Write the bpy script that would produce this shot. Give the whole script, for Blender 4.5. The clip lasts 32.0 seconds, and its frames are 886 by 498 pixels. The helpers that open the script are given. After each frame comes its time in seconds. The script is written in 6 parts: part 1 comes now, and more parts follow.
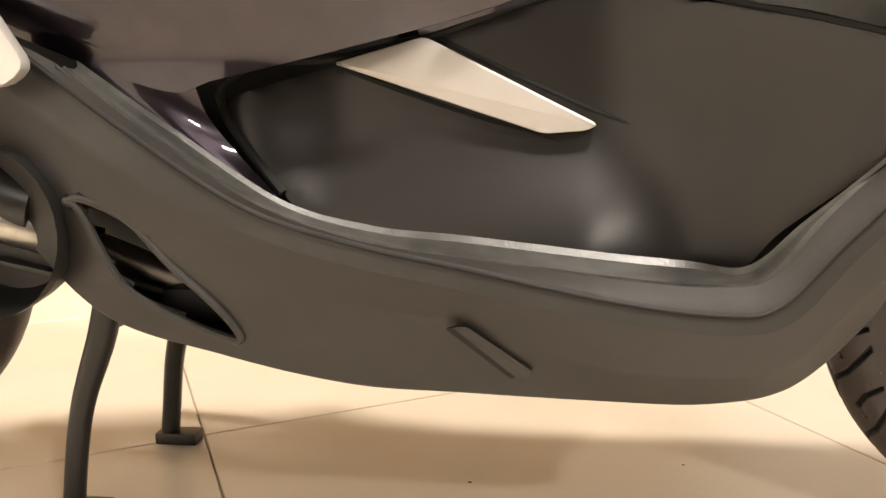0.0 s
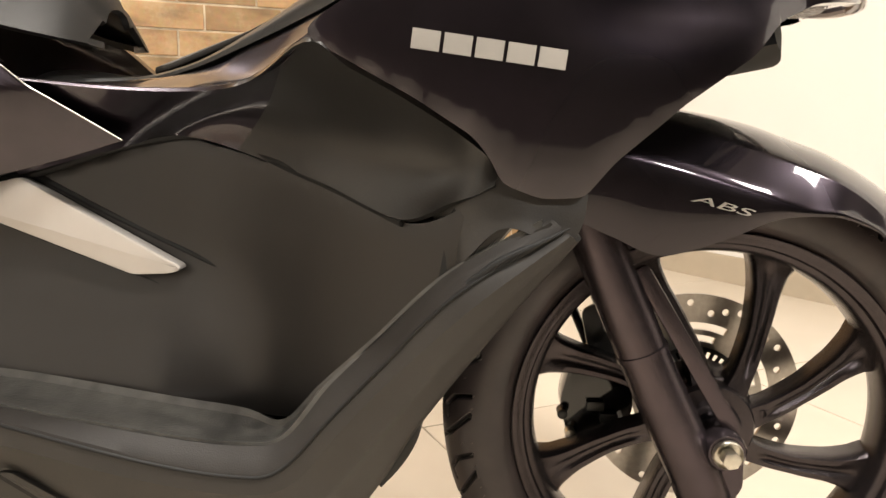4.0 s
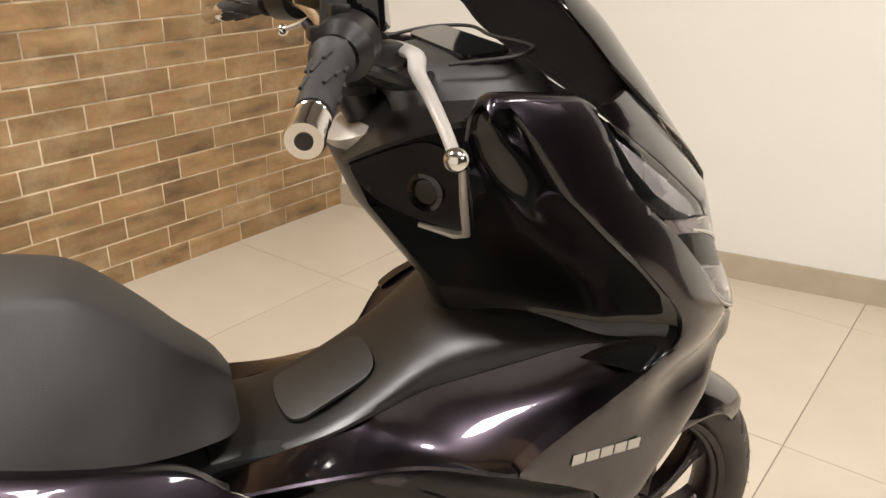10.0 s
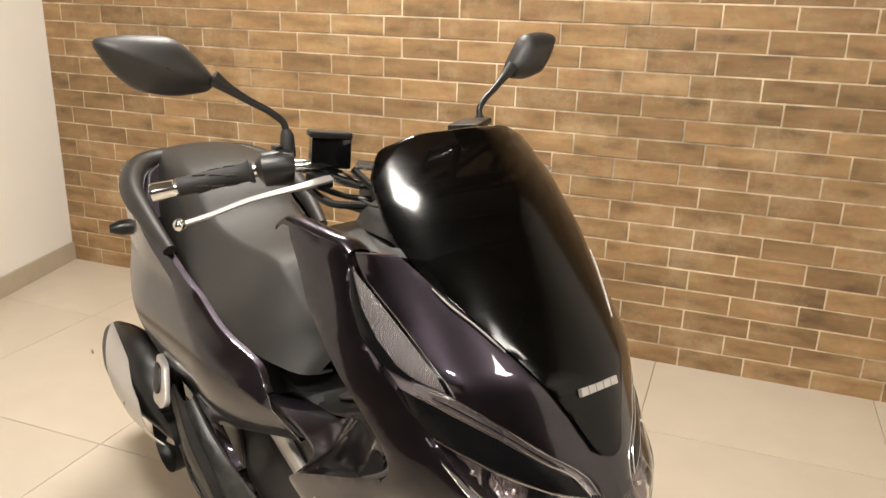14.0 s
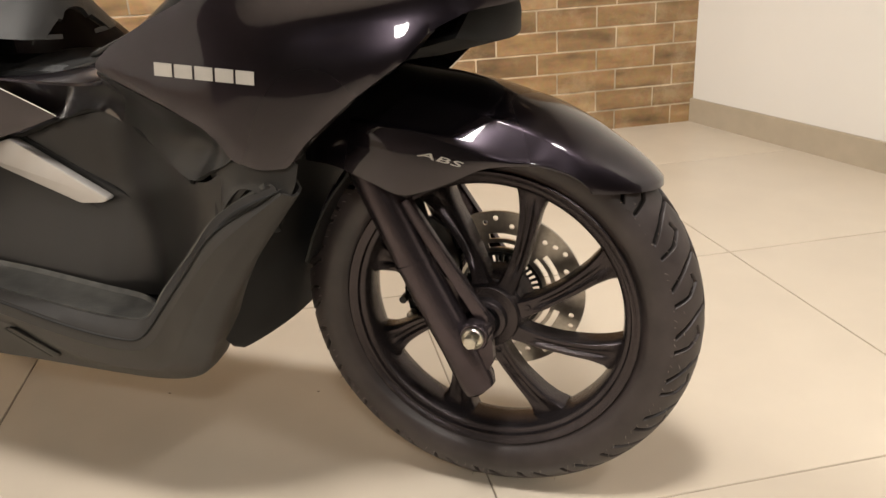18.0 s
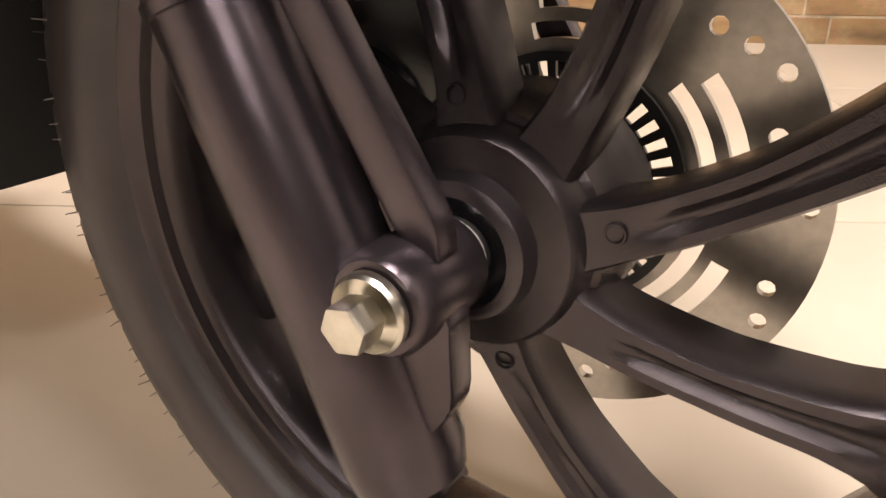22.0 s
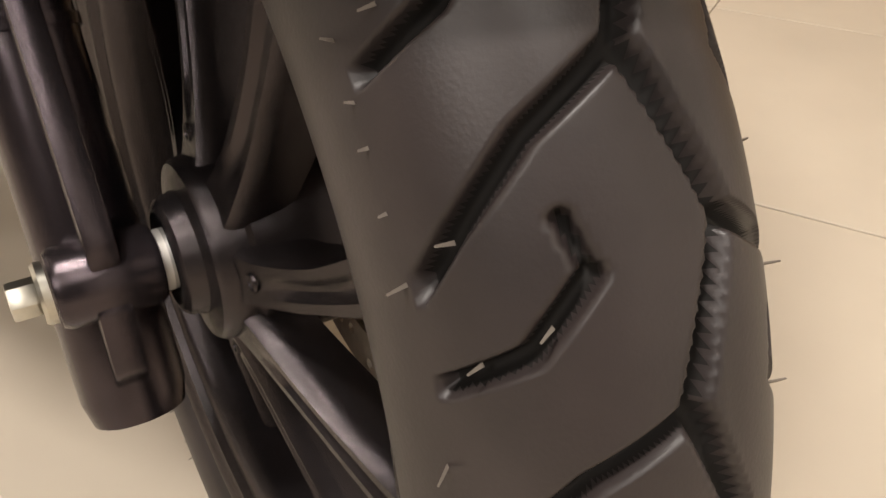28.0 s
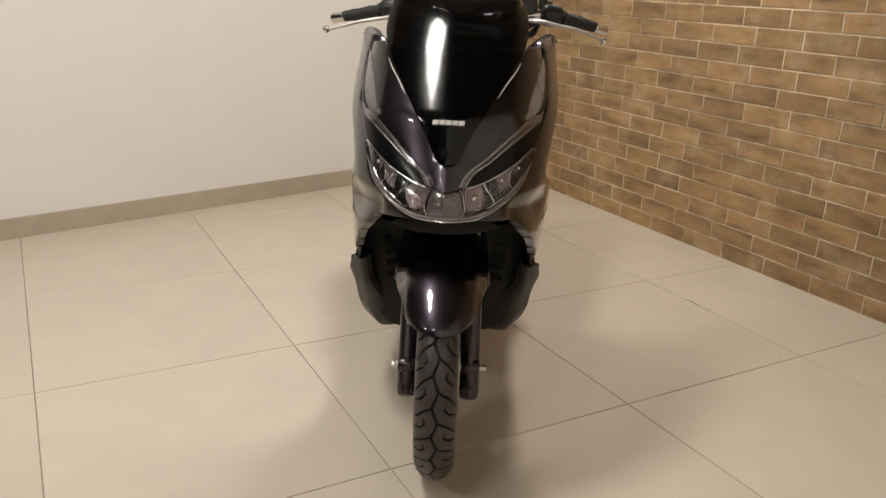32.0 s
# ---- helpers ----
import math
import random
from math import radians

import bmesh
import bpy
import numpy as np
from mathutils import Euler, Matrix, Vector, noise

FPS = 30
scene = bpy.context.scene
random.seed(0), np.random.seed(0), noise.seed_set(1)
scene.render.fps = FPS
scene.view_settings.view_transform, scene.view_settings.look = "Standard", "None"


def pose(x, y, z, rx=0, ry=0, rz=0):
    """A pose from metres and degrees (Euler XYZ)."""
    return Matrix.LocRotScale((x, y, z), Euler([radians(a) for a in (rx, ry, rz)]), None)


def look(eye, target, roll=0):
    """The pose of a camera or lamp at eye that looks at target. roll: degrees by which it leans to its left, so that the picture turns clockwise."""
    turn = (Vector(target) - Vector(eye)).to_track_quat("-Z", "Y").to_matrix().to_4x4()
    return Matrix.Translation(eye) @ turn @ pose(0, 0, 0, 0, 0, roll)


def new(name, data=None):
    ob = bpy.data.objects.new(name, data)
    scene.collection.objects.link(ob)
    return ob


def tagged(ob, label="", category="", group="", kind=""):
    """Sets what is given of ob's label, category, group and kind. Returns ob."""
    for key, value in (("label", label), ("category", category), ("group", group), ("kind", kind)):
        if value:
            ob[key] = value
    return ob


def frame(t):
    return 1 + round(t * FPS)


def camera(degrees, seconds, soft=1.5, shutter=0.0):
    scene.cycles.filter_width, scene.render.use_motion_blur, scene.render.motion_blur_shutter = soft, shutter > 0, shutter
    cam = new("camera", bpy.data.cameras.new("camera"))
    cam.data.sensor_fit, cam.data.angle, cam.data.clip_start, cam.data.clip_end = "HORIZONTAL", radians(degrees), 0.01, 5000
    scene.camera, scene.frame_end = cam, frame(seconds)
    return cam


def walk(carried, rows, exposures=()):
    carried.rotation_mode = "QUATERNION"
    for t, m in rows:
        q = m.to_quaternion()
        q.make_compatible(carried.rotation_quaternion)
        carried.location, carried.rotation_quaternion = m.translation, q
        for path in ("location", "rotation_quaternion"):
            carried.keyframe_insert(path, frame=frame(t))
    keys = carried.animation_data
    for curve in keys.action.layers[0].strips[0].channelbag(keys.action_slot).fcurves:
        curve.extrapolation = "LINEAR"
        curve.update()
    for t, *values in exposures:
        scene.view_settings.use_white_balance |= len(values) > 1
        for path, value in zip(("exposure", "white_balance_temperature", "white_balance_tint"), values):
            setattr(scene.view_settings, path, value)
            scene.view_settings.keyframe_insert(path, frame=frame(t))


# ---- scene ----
from mathutils import kdtree

cam = camera(59.1, 32.0)
PATH = [
    (0, (-0.085, -0.292, 0.42), (0.683, 1.519, 0.059), -0.9),
    (0.5, (-0.036, -0.319, 0.409), (0.73, 1.496, 0.068), -0.4),
    (1, (-0.032, -0.326, 0.389), (0.851, 1.446, 0.1), 0.5),
    (1.5, (0.032, -0.351, 0.397), (0.861, 1.445, 0.101), 0.5),
    (2, (0.09, -0.377, 0.421), (0.892, 1.424, 0.088), 1.0),
    (2.5, (0.176, -0.401, 0.453), (0.863, 1.438, 0.07), 0.9),
    (3, (0.188, -0.415, 0.474), (0.926, 1.406, 0.102), 1.0),
    (3.5, (0.2, -0.428, 0.502), (0.986, 1.375, 0.137), 1.1),
    (4, (0.2, -0.431, 0.541), (1.051, 1.344, 0.183), 1.1),
    (4.5, (0.194, -0.439, 0.585), (1.104, 1.309, 0.244), 1.0),
    (6.5, (0.181, -0.46, 0.82), (1.308, 1.076, 0.212), 3.2),
    (7, (0.173, -0.464, 0.89), (1.338, 1.032, 0.253), 2.5),
    (7.5, (0.14, -0.453, 0.96), (1.377, 0.962, 0.277), 1.9),
    (8, (0.088, -0.405, 0.997), (1.43, 0.897, 0.287), 1.6),
    (8.5, (0.019, -0.345, 1.013), (1.443, 0.853, 0.281), 1.4),
    (9, (-0.063, -0.284, 1.042), (1.428, 0.814, 0.285), 1.3),
    (9.5, (-0.156, -0.236, 1.075), (1.366, 0.809, 0.305), 1.6),
    (10, (-0.23, -0.263, 1.115), (1.241, 0.844, 0.333), 0.9),
    (10.5, (-0.217, -0.434, 1.149), (1.117, 0.841, 0.377), -0.1),
    (11, (-0.11, -0.598, 1.148), (0.996, 0.886, 0.389), -0.6),
    (11.5, (0.097, -0.613, 1.116), (0.841, 1.087, 0.368), -1.0),
    (12, (0.299, -0.639, 1.156), (0.573, 1.205, 0.433), -0.4),
    (12.5, (0.575, -0.767, 1.23), (0.298, 1.082, 0.52), 1.4),
    (13, (0.769, -0.807, 1.289), (0.252, 0.994, 0.591), 2.6),
    (13.5, (0.845, -0.81, 1.317), (0.211, 0.966, 0.652), 2.4),
    (15.5, (0.948, -0.674, 0.898), (0.297, 1.138, 0.355), 0.1),
    (16, (0.947, -0.678, 0.812), (0.347, 1.146, 0.252), 0.2),
    (16.5, (0.95, -0.7, 0.73), (0.423, 1.137, 0.141), -0.6),
    (17, (0.931, -0.729, 0.677), (0.532, 1.124, 0.037), -1.5),
    (17.5, (0.758, -0.743, 0.667), (0.69, 1.129, -0.033), -2.4),
    (18, (0.521, -0.755, 0.679), (0.853, 1.078, -0.05), -3.3),
    (18.5, (0.371, -0.756, 0.678), (1.048, 0.969, -0.074), -3.7),
    (19, (0.36, -0.697, 0.634), (1.166, 0.961, -0.141), -3.6),
    (19.5, (0.469, -0.535, 0.548), (1.206, 1.14, -0.257), -2.2),
    (20, (0.58, -0.372, 0.477), (1.119, 1.342, -0.401), -2.6),
    (20.5, (0.635, -0.22, 0.387), (0.979, 1.547, -0.482), -0.4),
    (21, (0.698, -0.174, 0.356), (0.807, 1.632, -0.497), 1.5),
    (21.5, (0.745, -0.178, 0.368), (0.562, 1.575, -0.576), 1.0),
    (22, (0.715, -0.174, 0.368), (0.685, 1.638, -0.476), 0.8),
    (22.5, (0.666, -0.179, 0.405), (0.805, 1.635, -0.426), -0.3),
    (23, (0.631, -0.186, 0.47), (0.882, 1.598, -0.399), -1.3),
    (23.5, (0.609, -0.18, 0.529), (0.947, 1.55, -0.416), -0.7),
    (24, (0.604, -0.19, 0.567), (0.942, 1.53, -0.397), -0.8),
    (24.5, (0.624, -0.199, 0.581), (0.933, 1.521, -0.392), -1.1),
    (25, (0.674, -0.211, 0.587), (0.946, 1.512, -0.393), -1.2),
    (25.5, (0.737, -0.241, 0.575), (0.966, 1.519, -0.345), -3.9),
    (26, (0.792, -0.242, 0.56), (1.033, 1.482, -0.423), -2.8),
    (26.5, (0.831, -0.212, 0.52), (1.013, 1.478, -0.533), 2.0),
    (28.5, (0.988, -0.108, 0.446), (-0.053, 1.144, -0.715), 1.0),
    (28.8, (1.027, -0.104, 0.464), (-0.156, 0.993, -0.718), 1.2),
    (29.2, (1.102, -0.120, 0.513), (-0.217, 0.833, -0.649), 2.2),
    (30, (1.33, -0.286, 0.735), (-0.072, 0.683, -0.312), 2.8),
    (30.5, (1.531, -0.385, 0.89), (0.032, 0.595, 0.001), 2.4),
    (31, (1.848, -0.535, 0.999), (0.288, 0.444, 0.219), 2.4),
    (31.5, (2.03, -0.631, 1.061), (0.421, 0.331, 0.366), 2.4),
    (32, (2.139, -0.672, 1.082), (0.483, 0.247, 0.438), 2.3),
]
walk(cam, [(t, look(e, a, r)) for t, e, a, r in PATH], [(0, 0.75, 7000, 12), (2.5, 0.57, 6900, 12), (4, 0.33, 6700, 11), (7, -0.2, 6500, 10), (11, -0.3, 6500, 10), (12, -0.15, 6600, 10), (13, -0.25, 6700, 10), (15.5, -0.1, 6700, 10), (18, -0.15, 6600, 11), (19, -0.22, 6700, 14), (20, 0.0, 6900, 18), (22, 0.38, 6700, 18), (23, 0.45, 6900, 12), (24, 0.92, 7300, 8), (25, 0.55, 6900, 10), (26, 0.15, 6800, 13), (28, -0.25, 6700, 12), (29.2, -0.4, 6700, 13), (30, -0.6, 6500, 10), (32, -0.85, 6500, 10)])

# ---- world and lights ----
world = bpy.data.worlds.new("world")
scene.world = world
world.use_nodes = True
world.node_tree.nodes["Background"].inputs[0].default_value = (0.9, 0.8, 0.65, 1)
world.node_tree.nodes["Background"].inputs[1].default_value = 0.01
CEIL = 2.62
WARM = (1.0, 0.962, 0.90)


def panel_light(x, y, power, size=0.36):
    data = bpy.data.lights.new("ceiling_panel", "AREA")
    data.shape, data.size, data.energy, data.color = "SQUARE", size, power, WARM
    ob = new("panel_lamp", data)
    ob.location = (x, y, CEIL - 0.035)
    return ob


PANELS = ((0.42, -0.65, 62.0), (-0.25, 1.15, 60.0), (1.85, -1.4, 20.0), (0.6, -3.3, 70.0))
for px, py, pw in PANELS:
    panel_light(px, py, pw)

# ---- materials ----
def mat(name, color, rough=0.5, metal=0.0, coat=0.0, var=0.06, scale=40.0, bump=0.0, bscale=300.0, spec=0.5, flake=0.0, tint=None, rvar=0.08):
    """Principled surface with two scales of colour variation, uneven gloss and fine relief."""
    m = bpy.data.materials.new(name)
    m.use_nodes = True
    nt = m.node_tree
    b = nt.nodes["Principled BSDF"]
    tc = nt.nodes.new("ShaderNodeTexCoord")
    n1 = nt.nodes.new("ShaderNodeTexNoise")
    n1.inputs["Scale"].default_value = scale
    n1.inputs["Detail"].default_value = 4
    n2 = nt.nodes.new("ShaderNodeTexNoise")
    n2.inputs["Scale"].default_value = scale / 9
    for n in (n1, n2):
        nt.links.new(tc.outputs["Object"], n.inputs["Vector"])
    add = nt.nodes.new("ShaderNodeMath")
    add.operation = "ADD"
    nt.links.new(n1.outputs[0], add.inputs[0])
    nt.links.new(n2.outputs[0], add.inputs[1])
    ramp = nt.nodes.new("ShaderNodeMapRange")
    ramp.inputs[1].default_value, ramp.inputs[2].default_value = 0.7, 1.3
    nt.links.new(add.outputs[0], ramp.inputs[0])
    mix = nt.nodes.new("ShaderNodeMix")
    mix.data_type = "RGBA"
    lo = [max(0.0, c * (1 - var)) for c in color]
    hi = [min(1.0, c * (1 + var)) for c in (tint or color)]
    mix.inputs[6].default_value, mix.inputs[7].default_value = (*lo, 1), (*hi, 1)
    nt.links.new(ramp.outputs[0], mix.inputs[0])
    nt.links.new(mix.outputs[2], b.inputs["Base Color"])
    rr = nt.nodes.new("ShaderNodeMapRange")
    rr.inputs[1].default_value, rr.inputs[2].default_value = 0.3, 0.7
    rr.inputs[3].default_value, rr.inputs[4].default_value = max(0.02, rough * (1 - rvar * 2)), min(1.0, rough * (1 + rvar * 2))
    nt.links.new(n2.outputs[0], rr.inputs[0])
    nt.links.new(rr.outputs[0], b.inputs["Roughness"])
    b.inputs["Metallic"].default_value = metal
    b.inputs["Specular IOR Level"].default_value = spec
    b.inputs["Coat Weight"].default_value = coat
    b.inputs["Coat Roughness"].default_value = 0.04
    if bump:
        n3 = nt.nodes.new("ShaderNodeTexNoise")
        n3.inputs["Scale"].default_value = bscale
        n3.inputs["Detail"].default_value = 3
        nt.links.new(tc.outputs["Object"], n3.inputs["Vector"])
        bp = nt.nodes.new("ShaderNodeBump")
        bp.inputs["Strength"].default_value = bump
        bp.inputs["Distance"].default_value = 0.002
        nt.links.new(n3.outputs[0], bp.inputs["Height"])
        nt.links.new(bp.outputs[0], b.inputs["Normal"])
    if flake:
        fl = nt.nodes.new("ShaderNodeTexVoronoi")
        fl.inputs["Scale"].default_value = 2600
        nt.links.new(tc.outputs["Object"], fl.inputs["Vector"])
        bp = nt.nodes.new("ShaderNodeBump")
        bp.inputs["Strength"].default_value = flake
        bp.inputs["Distance"].default_value = 0.0004
        nt.links.new(fl.outputs["Distance"], bp.inputs["Height"])
        nt.links.new(bp.outputs[0], b.inputs["Normal"])
    return m


PAINT = mat("dark_metallic_paint", (0.027, 0.022, 0.0282), 0.30, 1.0, 1.0, 0.10, 25, flake=0.03, tint=(0.033, 0.0265, 0.034))
MATTE = mat("matte_dark_paint", (0.017, 0.0152, 0.0140), 0.36, 0.2, 0.0, 0.10, 12, bump=0.05, bscale=900)
RIMPLAST = mat("worn_rim_plastic", (0.021, 0.0185, 0.0165), 0.66, 0.0, 0.0, 0.2, 50, bump=0.15, bscale=900, spec=0.3)
PLASTIC = mat("black_plastic", (0.009, 0.0085, 0.008), 0.36, 0.0, 0.0, 0.2, 60, bump=0.08, bscale=700)
GREYPLAST = mat("dark_grey_plastic", (0.0200, 0.0180, 0.0160), 0.47, 0.0, 0.0, 0.15, 40, bump=0.1, bscale=900)
TRIMBLACK = mat("lamp_trim_black", (0.003, 0.003, 0.0034), 0.26, 0.0, 0.0, 0.2, 20, spec=0.22)
GLOSSBLACK = mat("gloss_black_plastic", (0.003, 0.003, 0.0033), 0.08, 0.0, 0.2, 0.2, 20)
# near-black for seams and recesses; the shade in them is part of the colour
DEEP = mat("shade_black_plastic", (0.0025, 0.0025, 0.0025), 0.75, 0.0, 0.0, 0.2, 50)
SILVER = mat("satin_silver_paint", (0.52, 0.49, 0.46), 0.42, 0.55, 0.2, 0.05, 30)
CHROME = mat("polished_metal", (0.72, 0.70, 0.67), 0.16, 1.0, 0.0, 0.06, 60)
STEEL = mat("brushed_disc_steel", (0.42, 0.39, 0.35), 0.34, 1.0, 0.0, 0.15, 160)
BOLT = mat("zinc_bolt", (0.56, 0.53, 0.46), 0.3, 1.0, 0.0, 0.12, 200)
BRASS = mat("brass_fitting", (0.36, 0.24, 0.10), 0.35, 1.0, 0.0, 0.15, 200)
WHEELM = mat("bronze_black_cast_alloy", (0.056, 0.047, 0.049), 0.24, 0.8, 0.0, 0.12, 60, bump=0.16, bscale=1800)
FORKM = mat("fork_grey_paint", (0.070, 0.056, 0.062), 0.22, 0.8, 0.0, 0.12, 60, bump=0.10, bscale=1900)
RUBBER = mat("tyre_rubber", (0.029, 0.0225, 0.022), 0.44, 0.0, 0.0, 0.25, 30, bump=0.05, bscale=900, tint=(0.037, 0.028, 0.027))
# rubber darkened so the tread grooves carry their shade in the colour
GROOVE_SHADE = mat("shaded_groove_rubber", (0.0075, 0.0055, 0.0045), 0.85, 0.0, 0.0, 0.2, 30)
SEATM = mat("seat_vinyl", (0.030, 0.028, 0.026), 0.50, 0.0, 0.0, 0.12, 20, bump=0.25, bscale=1100)
MATFOOT = mat("scuffed_foot_rubber", (0.030, 0.029, 0.027), 0.36, 0.0, 0.0, 0.25, 60, bump=0.2, bscale=500, tint=(0.055, 0.053, 0.048))
DECAL = mat("silver_lettering", (0.50, 0.48, 0.45), 0.35, 0.6, 0.0, 0.05, 80)
GRIPM = mat("grip_rubber", (0.018, 0.017, 0.016), 0.7, 0.0, 0.0, 0.2, 80, bump=0.2, bscale=500)
WHITEWALL = mat("white_wall_paint", (0.79, 0.765, 0.72), 0.75, 0.0, 0.0, 0.025, 3, bump=0.06, bscale=220, spec=0.3)
# unseen ceiling, darkened to keep its reflection in the paintwork low
CEILM = mat("unseen_ceiling_dark", (0.22, 0.20, 0.18), 0.85, 0.0, 0.0, 0.03, 3, spec=0.2)
BASEM = mat("baseboard_stone", (0.44, 0.375, 0.285), 0.4, 0.0, 0.0, 0.08, 14)
GROUT = mat("brick_grout", (0.56, 0.46, 0.33), 0.9, 0.0, 0.0, 0.5, 14, bump=0.2, bscale=300)
TILEGROUT = mat("tile_grout", (0.31, 0.26, 0.20), 0.9, 0.0, 0.0, 0.2, 30)
# for added walls out of view, dark to cut bounce and reflections
DARKWALL = mat("unseen_wall_dark", (0.05, 0.042, 0.036), 0.8, 0.0, 0.0, 0.1, 4, spec=0.2)
REFLECTOR = mat("lamp_reflector", (0.75, 0.74, 0.74), 0.12, 1.0, 0.0, 0.05, 90)
GUIDE = mat('frosted_light_guide', (0.20, 0.172, 0.178), 0.26, 0.6, 0.3, 0.08, 40)
MIRROR = mat('mirror_silver', (0.85, 0.85, 0.85), 0.03, 1.0, 0.0, 0.01, 10)


def ribbed(name="ribbed_reflector", color=(0.36, 0.33, 0.335), metal=0.7, rough=0.26):
    m = mat(name, color, rough, metal, 0.0, 0.05, 90)
    nt = m.node_tree
    wv = nt.nodes.new("ShaderNodeTexWave")
    wv.inputs["Scale"].default_value = 130
    wv.inputs["Distortion"].default_value = 0.4
    tc = nt.nodes.new("ShaderNodeTexCoord")
    nt.links.new(tc.outputs["Object"], wv.inputs["Vector"])
    bp = nt.nodes.new("ShaderNodeBump")
    bp.inputs["Strength"].default_value = 0.6
    bp.inputs["Distance"].default_value = 0.003
    nt.links.new(wv.outputs["Fac"], bp.inputs["Height"])
    nt.links.new(bp.outputs[0], nt.nodes["Principled BSDF"].inputs["Normal"])
    return m


RIBBED = ribbed()
RIBBEDDARK = ribbed("smoked_ribbed_reflector", (0.055, 0.048, 0.05))
RIBBEDMID = ribbed("grey_ribbed_reflector", (0.17, 0.15, 0.155), 0.7, 0.2)
# pinkish light falling into the lamp cells is put into this reflector colour
RIBBEDCELL = ribbed("rosy_lit_ribbed_reflector", (0.36, 0.30, 0.31), 0.8, 0.24)


def glass(name, color, rough=0.02, coat=0.03, weight=1.0):
    m = bpy.data.materials.new(name)
    m.use_nodes = True
    nt = m.node_tree
    b = nt.nodes["Principled BSDF"]
    b.inputs["Base Color"].default_value = (*color, 1)
    b.inputs["Roughness"].default_value = rough
    b.inputs["Transmission Weight"].default_value = 1.0
    b.inputs["IOR"].default_value = 1.12
    b.inputs["Coat Weight"].default_value = weight
    b.inputs["Coat Roughness"].default_value = coat
    return m


LENS = glass("clear_lamp_lens", (0.93, 0.92, 0.92), 0.02, 0.14)
SMOKE = glass("smoked_screen", (0.0004, 0.0004, 0.0005), 0.14, 0.13, 0.55)
HAIR = mat("tyre_moulding_hair", (0.20, 0.17, 0.145), 0.6, 0.0, 0.0, 0.2, 200)


def tile_mat():
    m = mat("beige_porcelain_tile", (0.545, 0.475, 0.385), 0.30, 0.0, 0.0, 0.04, 6, bump=0.02, bscale=60, spec=0.45, tint=(0.56, 0.489, 0.396), rvar=0.07)
    return m


TILE = tile_mat()


def brick_mat():
    m = bpy.data.materials.new("rustic_brick_face")
    m.use_nodes = True
    nt = m.node_tree
    b = nt.nodes["Principled BSDF"]
    tc = nt.nodes.new("ShaderNodeTexCoord")
    oi = nt.nodes.new("ShaderNodeObjectInfo")
    gi = nt.nodes.new("ShaderNodeNewGeometry")
    rnd = nt.nodes.new("ShaderNodeMath")
    rnd.operation = "ADD"
    nt.links.new(oi.outputs["Random"], rnd.inputs[0])
    nt.links.new(gi.outputs["Random Per Island"], rnd.inputs[1])
    fr = nt.nodes.new("ShaderNodeMath")
    fr.operation = "FRACT"
    nt.links.new(rnd.outputs[0], fr.inputs[0])
    sc = nt.nodes.new("ShaderNodeMath")
    sc.operation = "MULTIPLY"
    sc.inputs[1].default_value = 37.0
    nt.links.new(fr.outputs[0], sc.inputs[0])
    off = nt.nodes.new("ShaderNodeCombineXYZ")
    nt.links.new(sc.outputs[0], off.inputs[0])
    nt.links.new(sc.outputs[0], off.inputs[2])
    pos = nt.nodes.new("ShaderNodeVectorMath")
    pos.operation = "ADD"
    nt.links.new(gi.outputs["Position"], pos.inputs[0])
    nt.links.new(off.outputs[0], pos.inputs[1])
    st = nt.nodes.new("ShaderNodeMapping")
    st.inputs["Scale"].default_value = (5.0, 1.0, 20.0)
    nt.links.new(pos.outputs[0], st.inputs["Vector"])
    n1 = nt.nodes.new("ShaderNodeTexNoise")
    n1.inputs["Scale"].default_value = 1.0
    n1.inputs["Detail"].default_value = 5
    nt.links.new(st.outputs[0], n1.inputs["Vector"])
    ramp = nt.nodes.new("ShaderNodeValToRGB")
    e = ramp.color_ramp.elements
    e[0].position, e[0].color = 0.27, (0.185, 0.115, 0.056, 1)
    e[1].position, e[1].color = 0.76, (0.56, 0.37, 0.19, 1)
    k = e.new(0.48)
    k.color = (0.375, 0.225, 0.102, 1)
    k = e.new(0.60)
    k.color = (0.43, 0.265, 0.124, 1)
    nt.links.new(n1.outputs[0], ramp.inputs[0])
    n2 = nt.nodes.new("ShaderNodeTexNoise")
    n2.inputs["Scale"].default_value = 60
    n2.inputs["Detail"].default_value = 6
    nt.links.new(pos.outputs[0], n2.inputs["Vector"])
    mul = nt.nodes.new("ShaderNodeMix")
    mul.data_type, mul.blend_type = "RGBA", "MULTIPLY"
    mul.inputs[0].default_value = 0.35
    nt.links.new(ramp.outputs[0], mul.inputs[6])
    nt.links.new(n2.outputs[1], mul.inputs[7])
    val = nt.nodes.new("ShaderNodeMapRange")
    val.inputs[3].default_value, val.inputs[4].default_value = 0.78, 1.14
    nt.links.new(fr.outputs[0], val.inputs[0])
    hsv = nt.nodes.new("ShaderNodeHueSaturation")
    nt.links.new(val.outputs[0], hsv.inputs["Value"])
    nt.links.new(mul.outputs[2], hsv.inputs["Color"])
    n4 = nt.nodes.new("ShaderNodeTexNoise")
    n4.inputs["Scale"].default_value = 7
    n4.inputs["Detail"].default_value = 7
    n4.inputs["Roughness"].default_value = 0.7
    nt.links.new(gi.outputs["Position"], n4.inputs["Vector"])
    bloom = nt.nodes.new("ShaderNodeMapRange")
    bloom.inputs[1].default_value, bloom.inputs[2].default_value, bloom.inputs[4].default_value = 0.50, 0.78, 0.5
    nt.links.new(n4.outputs[0], bloom.inputs[0])
